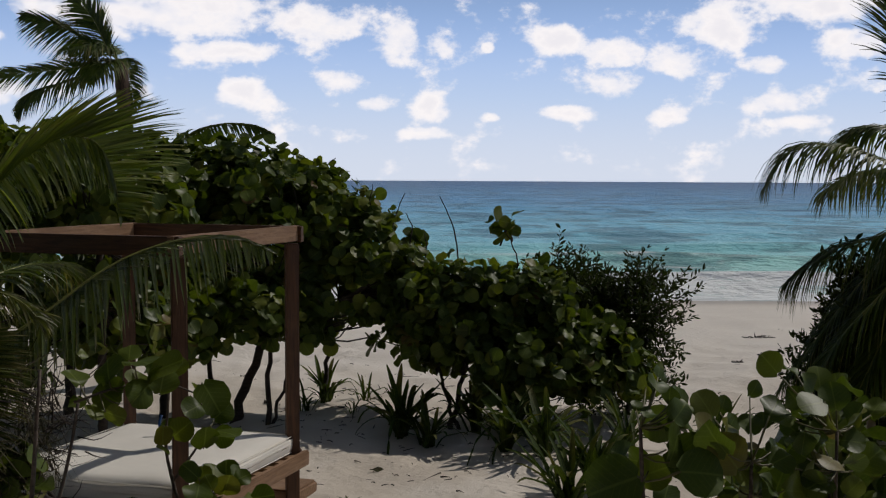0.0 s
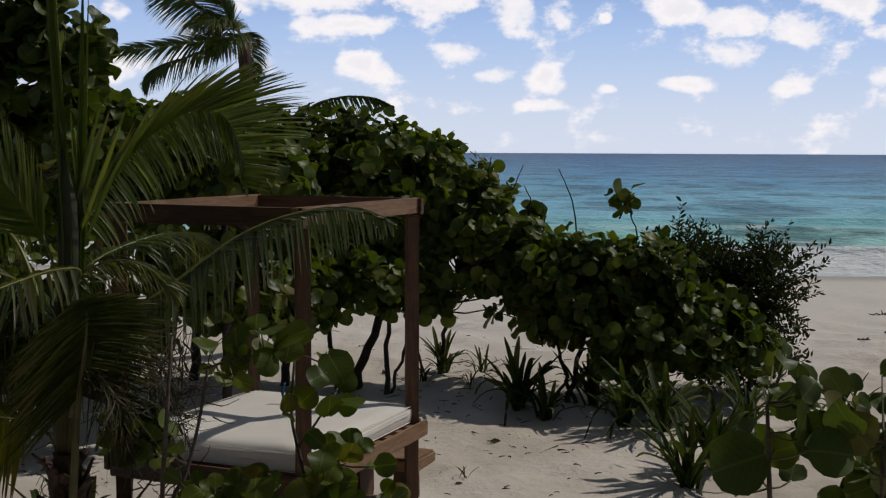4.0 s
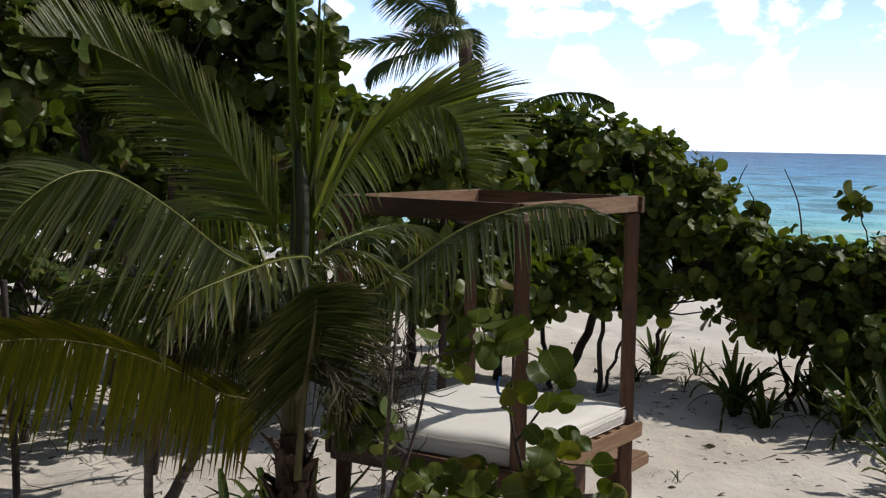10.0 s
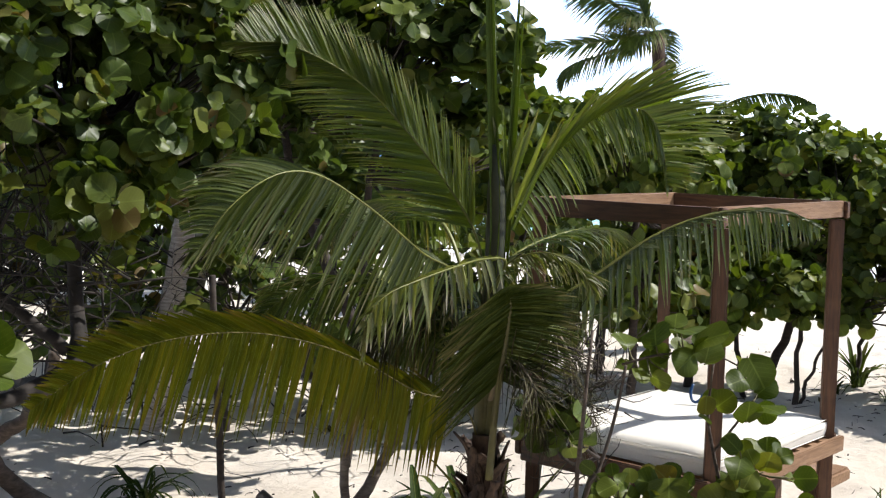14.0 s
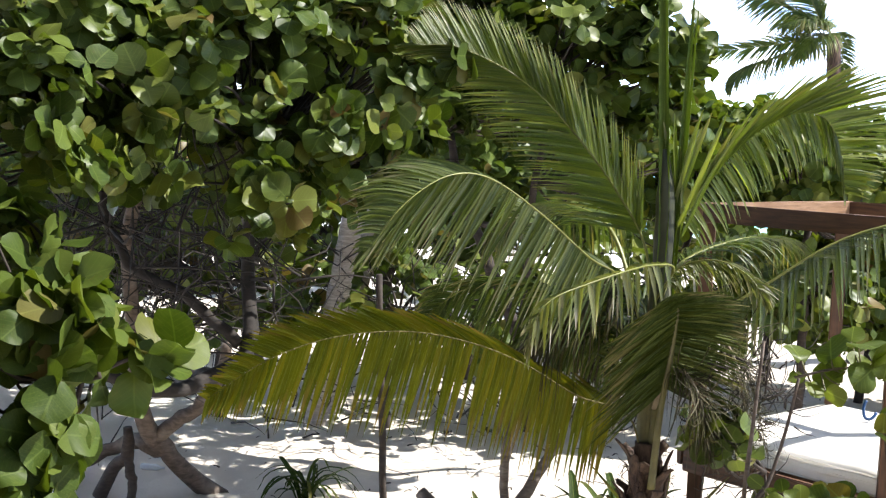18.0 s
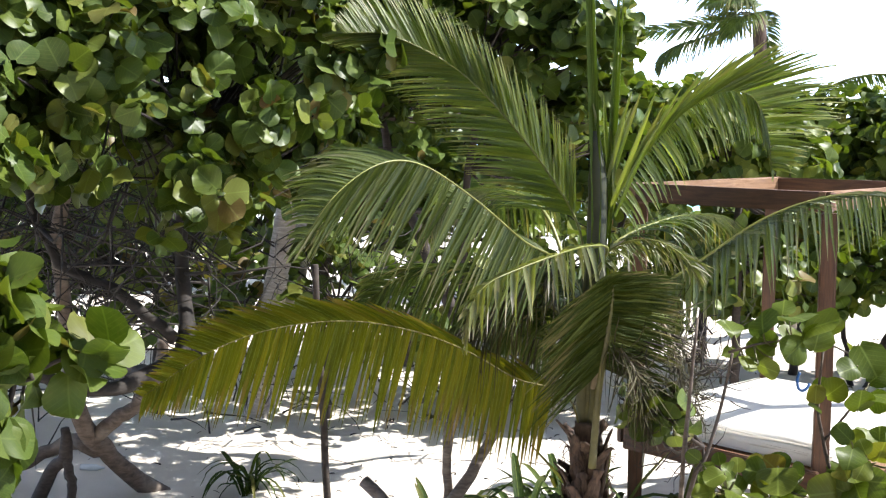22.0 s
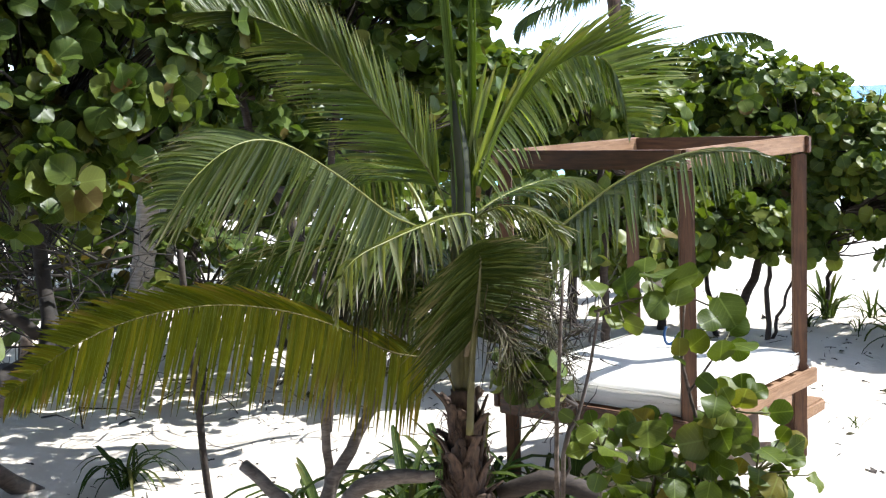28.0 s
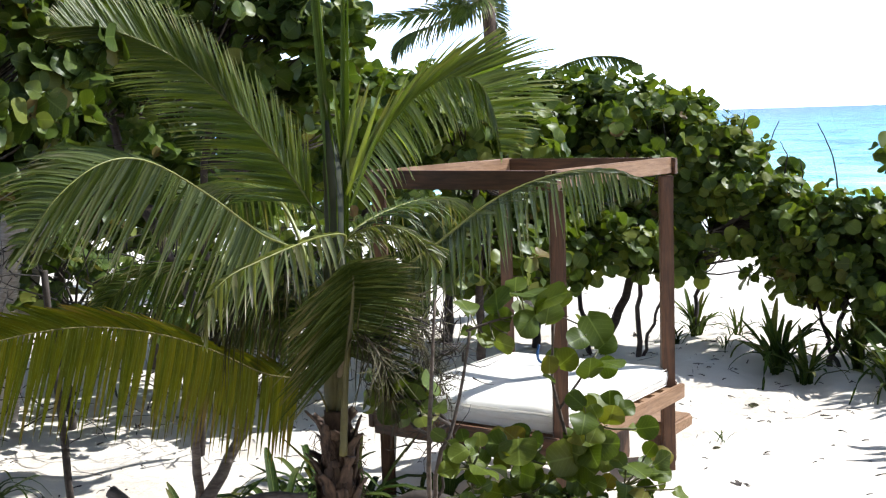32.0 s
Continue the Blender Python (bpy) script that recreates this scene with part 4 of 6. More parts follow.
# young sea grape in front of the daybed
def shoot(name, base, leaves, stems, label, mat, seed, fuller=1):
    """A young plant: thin stems and single round leaves, each (x, y, z, size), held towards the open side."""
    rng = np.random.RandomState(seed)
    base = np.asarray(base, dtype=float)
    ob = thing(name, base, label, "plant")
    for i, line in enumerate(stems):
        s = Shape()
        s.tube(spline(line[:-1], 12), line[-1], 6, 0.12, seed + i)
        part("stem", s.mesh("stem", TRUNK_BARK, base), ob)
    ends = np.array([q for line in stems for q in spline(line[:-1], 12)])
    extra = [(x + rng.normal(0, 0.06), y + rng.uniform(0.02, 0.22), z + rng.normal(-0.01, 0.06), size * rng.uniform(0.6, 0.95)) for x, y, z, size in leaves for _ in range(fuller)]
    for i, (x, y, z, size) in enumerate(list(leaves) + extra):
        c = np.array((x, y, z))
        near = ends[np.argmin(np.linalg.norm(ends - c, axis=1))]
        face = unit(np.array((0.2, -0.6, 0.5)) + rng.normal(0, 0.42, 3))
        ray = unit(c - near + rng.normal(0, 0.03, 3))
        ray = unit(ray - face * np.dot(ray, face))
        side = np.cross(ray, face)
        foot = c - ray * size * 0.5
        m = Matrix((side * size * 1.06, ray * size, face * size)).transposed().to_4x4()
        m.translation = Vector(foot - base)
        part("leaf", leaf_mesh(int(rng.randint(len(LEAVES))), mat), ob, m=m)
        s = Shape()
        s.tube(spline([near, (near + foot) / 2 + (0, 0, -0.01), foot], 5), [0.0045, 0.003], 5, 0, i)
        part("leaf_stalk", s.mesh("leaf_stalk", STALK, base), ob)


shoot("young_sea_grape", (-1.6, 5.0, 0.0), [(-1.14, 5.10, 1.73, 0.17), (-1.22, 5.04, 1.76, 0.15), (-0.97, 5.19, 1.59, 0.15), (-0.90, 5.15, 1.45, 0.12), (-0.98, 5.10, 1.44, 0.11), (-1.08, 5.13, 1.47, 0.10), (-1.51, 5.09, 1.69, 0.11), (-1.38, 5.12, 1.72, 0.13), (-1.38, 5.10, 1.61, 0.12), (-1.23, 5.05, 1.63, 0.12), (-1.41, 5.03, 1.56, 0.09), (-1.32, 5.01, 1.55, 0.09), (-1.14, 5.05, 1.46, 0.08), (-1.03, 5.10, 1.56, 0.10)],
      [[*upright(-1.62, 4.86, (-1.63, 4.88, 0.95), (-1.62, 4.93, 1.4), (-1.61, 4.98, 1.74)), [0.013, 0.010, 0.006]], [*upright(-1.60, 4.86, (-1.60, 4.87, 0.95), (-1.54, 4.94, 1.19), (-1.50, 4.99, 1.40), (-1.47, 5.01, 1.6)), [0.011, 0.006]],
       [(-1.49, 5.02, 1.60), (-1.32, 5.10, 1.65), (-1.15, 5.17, 1.65), (-1.03, 5.21, 1.60), [0.006, 0.004]], [*upright(-1.0, 5.12, (-1.05, 5.13, 0.9), (-1.12, 5.13, 1.25), (-1.15, 5.14, 1.40), (-1.14, 5.16, 1.62)), [0.010, 0.005]], [(-1.12, 5.13, 1.25), (-1.04, 5.18, 1.37), (-0.98, 5.2, 1.47), [0.006, 0.004]]],
      "young sea grape shoots with bright leaves by the daybed", VINE, 21)
shoot("young_sea_grape", (-1.15, 4.95, 0.0), [(-0.97, 4.89, 1.26, 0.11), (-0.89, 5.08, 1.25, 0.11), (-0.91, 5.04, 1.14, 0.13), (-1.24, 4.89, 1.13, 0.15), (-1.07, 4.95, 1.09, 0.15), (-1.43, 4.67, 1.17, 0.09), (-1.34, 4.73, 1.09, 0.13), (-0.95, 4.97, 1.11, 0.11), (-0.78, 5.05, 1.03, 0.12), (-0.94, 5.01, 0.97, 0.08), (-1.11, 4.93, 0.93, 0.15), (-1.39, 4.64, 0.99, 0.08), (-1.29, 4.79, 0.92, 0.12), (-0.82, 5.01, 0.95, 0.11), (-0.76, 5.00, 0.91, 0.12), (-0.99, 4.83, 0.92, 0.10), (-1.19, 4.83, 1.05, 0.10), (-1.47, 4.63, 1.11, 0.07), (-1.25, 4.89, 0.96, 0.11), (-0.92, 5.00, 0.85, 0.13), (-1.09, 4.85, 0.84, 0.15), (-1.21, 4.75, 0.84, 0.15), (-0.80, 5.05, 0.79, 0.14), (-0.99, 4.89, 0.78, 0.16), (-1.38, 4.80, 0.80, 0.13)],
      [[*upright(-1.12, 4.95, (-1.12, 5.0, 0.5), (-1.05, 5.06, 0.95), (-0.97, 5.1, 1.2)), [0.013, 0.006]], [*upright(-1.25, 4.9, (-1.27, 4.93, 0.6), (-1.23, 4.98, 0.95), (-1.21, 5.0, 1.1)), [0.012, 0.006]], [*upright(-0.95, 5.0, (-0.9, 5.03, 0.5), (-0.84, 5.08, 0.95)), [0.012, 0.006]], [*upright(-1.42, 4.8, (-1.42, 4.8, 0.6), (-1.40, 4.75, 1.1)), [0.010, 0.005]]],
      "bushy young sea grape with bright leaves beside the daybed", VINE, 22, 5)
bush("young_sea_grape", (-1.95, 5.9, 0.0), [((-2.08, 5.82, 1.08), (0.13, 0.12, 0.12)), ((-1.94, 5.7, 1.12), (0.05, 0.08, 0.10))], "small dark sea grape seedling beside the palm trunk", clusters=9, leaves=5, size=0.13, seed=23, singles=60, single_box=((-3, 0), (4, 7), (0, 3)), category="plant",
     stems=[[*upright(-1.95, 5.9, (-1.92, 5.9, 0.5), (-1.85, 5.9, 0.95)), [0.012, 0.006]]])
shoot("young_sea_grape", (1.0, 4.4, 0.0), [(0.61, 4.53, 1.40, 0.21), (0.83, 4.52, 1.56, 0.17), (0.96, 4.45, 1.59, 0.14), (0.78, 4.66, 1.42, 0.13), (0.90, 4.40, 1.48, 0.17), (1.09, 4.55, 1.43, 0.13), (1.14, 4.68, 1.60, 0.09), (0.83, 4.44, 1.69, 0.10), (1.20, 4.58, 1.68, 0.11), (1.42, 4.60, 1.72, 0.11), (1.29, 4.43, 1.72, 0.11), (1.38, 4.52, 1.65, 0.08), (1.51, 4.62, 1.63, 0.10), (1.22, 4.54, 1.50, 0.10), (1.32, 4.62, 1.54, 0.09), (1.15, 4.44, 1.43, 0.09), (1.25, 4.47, 1.40, 0.13), (1.36, 4.44, 1.51, 0.10), (1.48, 4.56, 1.56, 0.10), (1.59, 4.68, 1.47, 0.12), (0.77, 4.59, 1.76, 0.08)],
      [[*upright(0.75, 4.5, (0.75, 4.5, 0.8), (0.72, 4.5, 1.25), (0.70, 4.5, 1.62)), [0.014, 0.007]], [*upright(1.1, 4.5, (1.1, 4.5, 0.8), (1.1, 4.5, 1.5)), [0.014, 0.006]], [*upright(1.42, 4.55, (1.42, 4.55, 0.8), (1.42, 4.55, 1.6)), [0.013, 0.006]], [*upright(1.6, 4.5, (1.6, 4.5, 0.7), (1.62, 4.5, 1.3)), [0.012, 0.006]]],
      "sea grape seedlings with glossy leaves below the terrace", GRAPE, 24, 3)


bush("undergrowth", (1.6, 5.3, 0.0), [((1.35, 5.25, 1.10), (0.32, 0.3, 0.28)), ((1.75, 5.35, 1.22), (0.40, 0.35, 0.34)), ((1.5, 5.3, 0.8), (0.5, 0.35, 0.3))],
     "low dark sea grape growth behind the seedlings", clusters=80, leaves=7, size=0.13, seed=27, category="bush", hollow=0.2,
     stems=[[*upright(1.5, 5.3, (1.5, 5.3, 0.5), (1.45, 5.3, 1.0)), [0.02, 0.01]], [*upright(1.7, 5.35, (1.7, 5.35, 0.5), (1.8, 5.35, 1.1)), [0.02, 0.01]]])


# ---- coconut palms ----
def frond(parent, base, points, leaf=0.5, pairs=60, droop=0.5, normal=None, mat=PALM, rib=RACHIS, width=0.021, thick=0.016, seed=0, sweep=0.55, fill=(0.10, 1.0), label="", ragged=0.12, upper=1.0, single=False, wild=1.0, rows=None):
    """One feather leaf: a tapering rachis and two rows of folded leaflets.
    rows: for each row the leaflets' way at the base and at the tip, their share of the length and how they sag."""
    rng = np.random.RandomState(seed)
    line = spline(points, 40)
    pairs = int(pairs * 1.7)
    stem = Shape()
    stem.tube(line, [thick, thick * 0.75, thick * 0.45, thick * 0.15], 6, 0, seed, 0.7)
    leafs, singles = Shape(), []
    for i in range(pairs):
        s = fill[0] + (fill[1] - fill[0]) * (i + 0.5) / pairs
        x = s * (len(line) - 1)
        k = min(int(x), len(line) - 2)
        c = line[k] + (line[k + 1] - line[k]) * (x - k)
        t = unit(line[k + 1] - line[k])
        up = np.array((0, 0, 1.0)) if normal is None else unit(np.array(normal, dtype=float) * (1 - 0.3 * s) + np.array((0, 0, 0.3 * s)))
        side = unit(np.cross(t, up))
        up = np.cross(side, t)
        long = leaf * (0.42 + 0.95 * np.sin(np.pi * min(1, 0.12 + s * 0.80)) ** 0.9) * (1.0 if s < 0.8 else 1 - 0.55 * (s - 0.8) / 0.2)
        for sign in (-1, 1):
            if rng.uniform() < ragged * 0.35:
                continue
            l = long * rng.uniform(1 - ragged, 1 + ragged * 0.5)
            lean = sweep + 0.55 * s + rng.normal(0, 0.05 * wild)
            if upper < 1 and side[2] * sign > 0:
                l, lean = l * upper, lean + 0.55
            d = unit(side * sign * np.cos(lean) + t * np.sin(lean) + up * (0.22 + rng.normal(0, 0.06)))
            p, pts = c.copy(), [c.copy()]
            seg = 5
            bend = droop * (1 + wild * rng.uniform(-0.25, 0.3))
            if rows:
                first, last, share, sag = rows[sign > 0]
                d = unit(unit(first) * (1 - s) + unit(last) * s + rng.normal(0, 0.045 * wild, 3))
                l, bend = long * share * rng.uniform(1 - ragged, 1 + ragged * 0.5), sag * (1 + wild * rng.uniform(-0.25, 0.3))
            for q in range(seg):
                d = unit(d + np.array((0, 0, -1.0)) * bend * (0.30 + 0.22 * q) + rng.normal(0, 0.02 * wild, 3))
                p = p + d * l / seg
                pts.append(p.copy())
            if single:
                leafs = Shape()
                singles.append(leafs)
            leafs.blade(pts, width * rng.uniform(0.8, 1.15), up if not rows else np.array(normal) + rng.normal(0, 0.33 * wild, 3), 0.22, lambda z: np.clip(1.04 - z ** 1.7, 0.05, 1) * np.clip(0.6 + z * 5, 0, 1))
    ob = part("frond", stem.mesh("frond", rib, base), parent, label)
    if single:
        for leafs in singles:
            part("leaflet", leafs.mesh("leaflet", mat, base), ob)
    else:
        part("leaflet", leafs.mesh("leaflet", mat, base), ob, kind="stuff")
    return ob


def way(right, up, off=0.0):
    """A direction in the palm's own axes: along the beach, up and towards the sea."""
    return (0.92 * right - 0.39 * off, 0.39 * right + 0.92 * off, up)


def palm_trunk(parent, base, points, radius, mat=PALM_BARK, rings=26, seed=0):
    line = spline(points, rings * 2)
    r = np.interp(np.linspace(0, 1, len(line)), np.linspace(0, 1, len(radius)), radius)
    r = r * (1 + 0.05 * (np.arange(len(line)) % 2))
    s = Shape()
    s.tube(line, r, 12, 0.03, seed)
    part("trunk", s.mesh("trunk", mat, base), parent)


def young_palm():
    base = np.array((-2.43, 5.81, 0.0))
    palm = thing("coconut_palm", base, "young coconut palm with arching green and yellowing fronds", "palm")
    palm_trunk(palm, base, [(-2.44, 5.8, -0.1), (-2.43, 5.81, 0.45), (-2.43, 5.81, 1.02)], [0.10, 0.085, 0.062], FIBRE, seed=3)
    # old leaf bases wrapped round the stem: flat ragged stubs, some broken off short, with threads of fibre between
    rng = np.random.RandomState(12)
    for i in range(34):
        a, z = i * 2.4 + rng.uniform(-0.3, 0.3), 0.28 + 0.0175 * i
        out = np.array((math.cos(a), math.sin(a), 0))
        round_ = np.array((-out[1], out[0], 0))
        long, spread = rng.uniform(0.08, 0.24), rng.uniform(0.0, 0.13) * rng.uniform(0.3, 1)
        foot = np.array((-2.43, 5.81, z)) + out * (0.085 - 0.0008 * i)
        pts = [foot - (0, 0, 0.05), foot + out * 0.018 + (0, 0, long * 0.3), foot + out * (0.03 + spread * 0.4) + (0, 0, long * 0.7), foot + out * (0.035 + spread) + round_ * rng.uniform(-0.03, 0.03) + (0, 0, long)]
        s = Shape()
        s.tube(spline(pts, 8), [0.050, 0.046, 0.032, rng.uniform(0.010, 0.030)], 8, 0.3, i, 0.28)
        for q in range(5):
            p = foot + round_ * rng.uniform(-0.05, 0.05) + out * 0.02
            s.tube(spline([p, p + out * 0.03 + (0, 0, rng.uniform(0.02, 0.08)), p + out * rng.uniform(0.03, 0.07) + round_ * rng.uniform(-0.05, 0.05) + (0, 0, rng.uniform(-0.06, 0.12))], 5), [0.003, 0.0015], 4, 0, q)
        part("leaf_base", s.mesh("leaf_base", FIBRE, base), palm)
    for i, (top, r) in enumerate((((-2.42, 5.80, 1.9), 0.05), ((-2.38, 5.80, 1.75), 0.03), ((-2.48, 5.86, 1.75), 0.03))):
        s = Shape()
        s.tube(spline([(-2.43, 5.81, 0.8), (-2.43 + 0.03 * (i - 1), 5.82, 1.2), top], 9), [0.04, r * 0.7, r * 0.5], 8, 0.04, i)
        part("leaf_stalk", s.mesh("leaf_stalk", STALK, base), palm)
    frond(palm, base, [(-2.43, 5.81, 1.45), (-2.47, 5.79, 1.96), (-2.63, 5.77, 2.26), (-2.88, 5.71, 2.58), (-3.10, 5.58, 2.82), (-3.33, 5.34, 2.97), (-3.46, 5.12, 2.97)], 0.335, 82, 0, (0.72, -0.45, 0.52), seed=31, width=0.0195, thick=0.012, mat=PALM_SUNLIT, ragged=0.06, wild=0.5, fill=(0.22, 1), rows=((way(-0.95, 0.30, -0.1), way(-1.0, 0.0, -0.1), 1.05, 0.07), (way(0.22, 1.0), way(-0.65, 0.75), 0.88, 0.02)))
    frond(palm, base, [(-2.45, 5.80, 1.45), (-2.53, 5.70, 1.82), (-2.56, 5.31, 1.98), (-2.63, 4.95, 2.19), (-2.73, 4.65, 2.35), (-2.80, 4.42, 2.36), (-2.87, 4.20, 2.24), (-2.93, 4.06, 2.06)], 0.33, 86, 0, (0.72, -0.45, 0.52), seed=32, width=0.018, thick=0.010, wild=0.8, ragged=0.18, fill=(0.2, 1), mat=PALM_GLOSSY, rows=((way(-0.28, -0.95, -0.2), way(-0.65, -0.70, -0.2), 1.12, 0.06), (way(-0.72, 0.66, 0.1), way(-1.0, 0.12), 0.80, 0.16)))
    frond(palm, base, [(-2.43, 5.79, 0.85), (-2.50, 5.72, 1.16), (-2.66, 5.46, 1.28), (-2.80, 5.19, 1.45), (-2.92, 4.89, 1.58), (-3.06, 4.56, 1.66), (-3.21, 4.21, 1.66), (-3.35, 3.95, 1.58), (-3.50, 3.76, 1.43)], 0.36, 60, 0, (0.5, -0.85, 0.15), seed=33, width=0.027, rib=RACHIS_YELLOW, single=True, wild=0.35, ragged=0.14, mat=PALM_YELLOW, label="yellowing drooping frond", fill=(0.17, 1), thick=0.0075, rows=((way(-0.12, -1.0, -0.1), way(-0.34, -1.0, -0.1), 1.0, 0.03), (way(-0.66, 0.74), way(-0.95, 0.24), 0.56, 0.04)))
    frond(palm, base, [(-2.39, 5.73, 1.76), (-2.27, 5.64, 1.93), (-2.29, 5.41, 1.96), (-2.30, 5.13, 1.95), (-2.36, 4.88, 1.91), (-2.42, 4.68, 1.86), (-2.46, 4.60, 1.77), (-2.49, 4.61, 1.58)], 0.17, 22, 0, (0.6, -0.5, 0.5), seed=34, width=0.025, thick=0.009, mat=PALM_FADED, fill=(0.18, 1), ragged=0.3, wild=1.8, rows=((way(0.45, -0.9), way(-0.30, -0.95), 1.0, 0.36), (way(-0.4, 0.25, 0.6), way(-0.95, -0.35, 0.2), 0.6, 0.5)))
    frond(palm, base, [(-2.37, 5.74, 1.76), (-2.29, 5.74, 1.92), (-2.10, 5.72, 1.98), (-1.92, 5.67, 1.93), (-1.81, 5.65, 1.81)], 0.15, 36, 0, (0.1, -0.9, 0.4), seed=42, width=0.012, thick=0.009, mat=PALM_FADED, fill=(0.1, 1), ragged=0.35, wild=3.0, rows=((way(0.75, 0.05), way(0.85, -0.6), 1.0, 0.22), (way(0.55, -0.5), way(0.5, -0.8), 1.0, 0.45)))
    frond(palm, base, [(-2.40, 5.83, 1.35), (-2.30, 5.86, 1.60), (-2.15, 5.97, 1.70), (-1.94, 6.10, 1.86), (-1.69, 6.27, 2.06), (-1.43, 6.44, 2.17), (-1.16, 6.59, 2.19), (-0.95, 6.72, 2.11)], 0.28, 58, 0, (0.60, -0.70, 0.42), seed=35, width=0.023, fill=(0.2, 1), wild=0.9, mat=PALM_GLOSSY, rows=(((-0.15, -0.18, -1.00), (0.23, 0.11, -1.00), 1.0, 0.05), ((0.50, 0.57, 0.40), (0.90, 0.43, -0.10), 0.5, 0.12)))
    frond(palm, base, [(-2.40, 5.81, 1.96), (-2.33, 5.84, 2.14), (-2.17, 6.04, 2.47), (-2.05, 6.20, 2.63), (-1.93, 6.36, 2.71), (-1.82, 6.50, 2.68), (-1.76, 6.57, 2.52), (-1.72, 6.56, 2.30)], 0.40, 66, 0, (0.72, -0.40, 0.56), seed=36, width=0.022, thick=0.011, mat=PALM_SUNLIT, fill=(0.15, 1), wild=0.8, rows=((way(0.80, -0.60), way(0.10, -1.0), 0.55, 0.2), (way(0.25, 0.97), way(0.95, -0.10), 1.0, 0.05)))
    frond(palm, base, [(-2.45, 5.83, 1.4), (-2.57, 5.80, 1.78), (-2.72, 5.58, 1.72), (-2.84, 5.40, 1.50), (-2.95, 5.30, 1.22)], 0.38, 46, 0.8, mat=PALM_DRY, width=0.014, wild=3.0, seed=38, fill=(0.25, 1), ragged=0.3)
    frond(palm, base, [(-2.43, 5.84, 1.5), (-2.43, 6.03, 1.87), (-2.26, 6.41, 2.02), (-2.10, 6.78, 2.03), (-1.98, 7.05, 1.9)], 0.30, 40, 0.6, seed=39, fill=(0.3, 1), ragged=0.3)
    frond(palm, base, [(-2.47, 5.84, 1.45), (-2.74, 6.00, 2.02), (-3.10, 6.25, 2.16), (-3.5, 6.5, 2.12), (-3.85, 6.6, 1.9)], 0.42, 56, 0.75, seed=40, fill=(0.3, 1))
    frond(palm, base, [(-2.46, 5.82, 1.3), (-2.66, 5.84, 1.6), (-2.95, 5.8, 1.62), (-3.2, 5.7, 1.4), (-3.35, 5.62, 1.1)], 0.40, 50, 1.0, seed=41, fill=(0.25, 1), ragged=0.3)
    # low front frond, its shade painted in with the darker leaflets
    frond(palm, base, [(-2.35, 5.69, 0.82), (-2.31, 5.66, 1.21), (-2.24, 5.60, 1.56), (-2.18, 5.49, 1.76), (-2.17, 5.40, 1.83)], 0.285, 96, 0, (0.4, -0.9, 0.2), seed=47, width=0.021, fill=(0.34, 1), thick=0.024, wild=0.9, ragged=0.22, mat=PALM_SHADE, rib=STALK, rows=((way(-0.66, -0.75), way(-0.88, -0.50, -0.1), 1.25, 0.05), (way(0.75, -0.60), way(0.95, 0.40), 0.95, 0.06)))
    frond(palm, base, [(-2.50, 5.84, 1.2), (-2.81, 5.85, 1.62), (-3.1, 5.8, 1.76), (-3.46, 5.74, 1.72), (-3.7, 5.66, 1.55)], 0.38, 48, 0, (0.4, -0.9, 0.2), seed=48, width=0.02, fill=(0.1, 1), wild=1.5, rows=(((-0.18, -0.09, -1.00), (-0.45, -0.21, -0.80), 1.0, 0.15), ((-0.54, -0.26, 0.50), (-0.90, -0.43, 0.00), 0.7, 0.3)))
    for i, pts in enumerate(([(-2.40, 5.83, 1.3), (-2.25, 5.85, 1.6), (-2.05, 5.85, 1.55), (-1.95, 5.85, 1.25), (-1.93, 5.85, 0.95)], [(-2.40, 5.80, 1.2), (-2.28, 5.70, 1.45), (-2.10, 5.60, 1.35), (-2.02, 5.58, 1.05)], [(-2.46, 5.90, 1.2), (-2.60, 5.98, 1.40), (-2.72, 6.02, 1.25), (-2.80, 6.05, 0.95)],
                             [(-2.44, 5.86, 1.2), (-2.60, 5.98, 1.45), (-2.85, 6.08, 1.35), (-3.0, 6.12, 1.0)], [(-2.40, 5.86, 1.25), (-2.22, 5.98, 1.5), (-2.02, 6.05, 1.4), (-1.9, 6.08, 1.0)])):
        frond(palm, base, pts, 0.27, 56, 0.8, seed=50 + i, mat=PALM_DRY, rib=RACHIS_DRY, fill=(0.3, 1), ragged=0.5, width=0.008, wild=9.0, label="withered brown frond hanging")
    # extra dark fronds added to fill in the deep shade behind the trunk
    for i, pts in enumerate(([(-2.47, 5.85, 1.2), (-2.65, 5.95, 1.55), (-2.9, 6.0, 1.5), (-3.1, 6.0, 1.2)], [(-2.45, 5.90, 1.3), (-2.55, 5.94, 1.7), (-2.72, 5.92, 1.72), (-2.9, 5.9, 1.55)])):
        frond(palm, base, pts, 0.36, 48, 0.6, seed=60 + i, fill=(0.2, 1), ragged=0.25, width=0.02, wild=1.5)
    s = Shape()
    s.tube(spline([(-2.40, 5.79, 1.5), (-2.39, 5.79, 1.95), (-2.39, 5.79, 2.25), (-2.41, 5.80, 2.5)], 10), [0.05, 0.052, 0.048, 0.02], 9, 0.06, 5)
    part("leaf_sheath", s.mesh("leaf_sheath", SHEATH, base), palm)
    # unopened spear leaves
    for i, (pts, w) in enumerate((([(-2.40, 5.76, 1.6), (-2.38, 5.76, 2.1), (-2.42, 5.80, 2.6), (-2.47, 5.84, 3.2), (-2.49, 5.86, 3.6)], 0.052), ([(-2.36, 5.80, 1.7), (-2.34, 5.82, 2.3), (-2.33, 5.84, 2.75), (-2.32, 5.86, 3.3)], 0.030))):
        s = Shape()
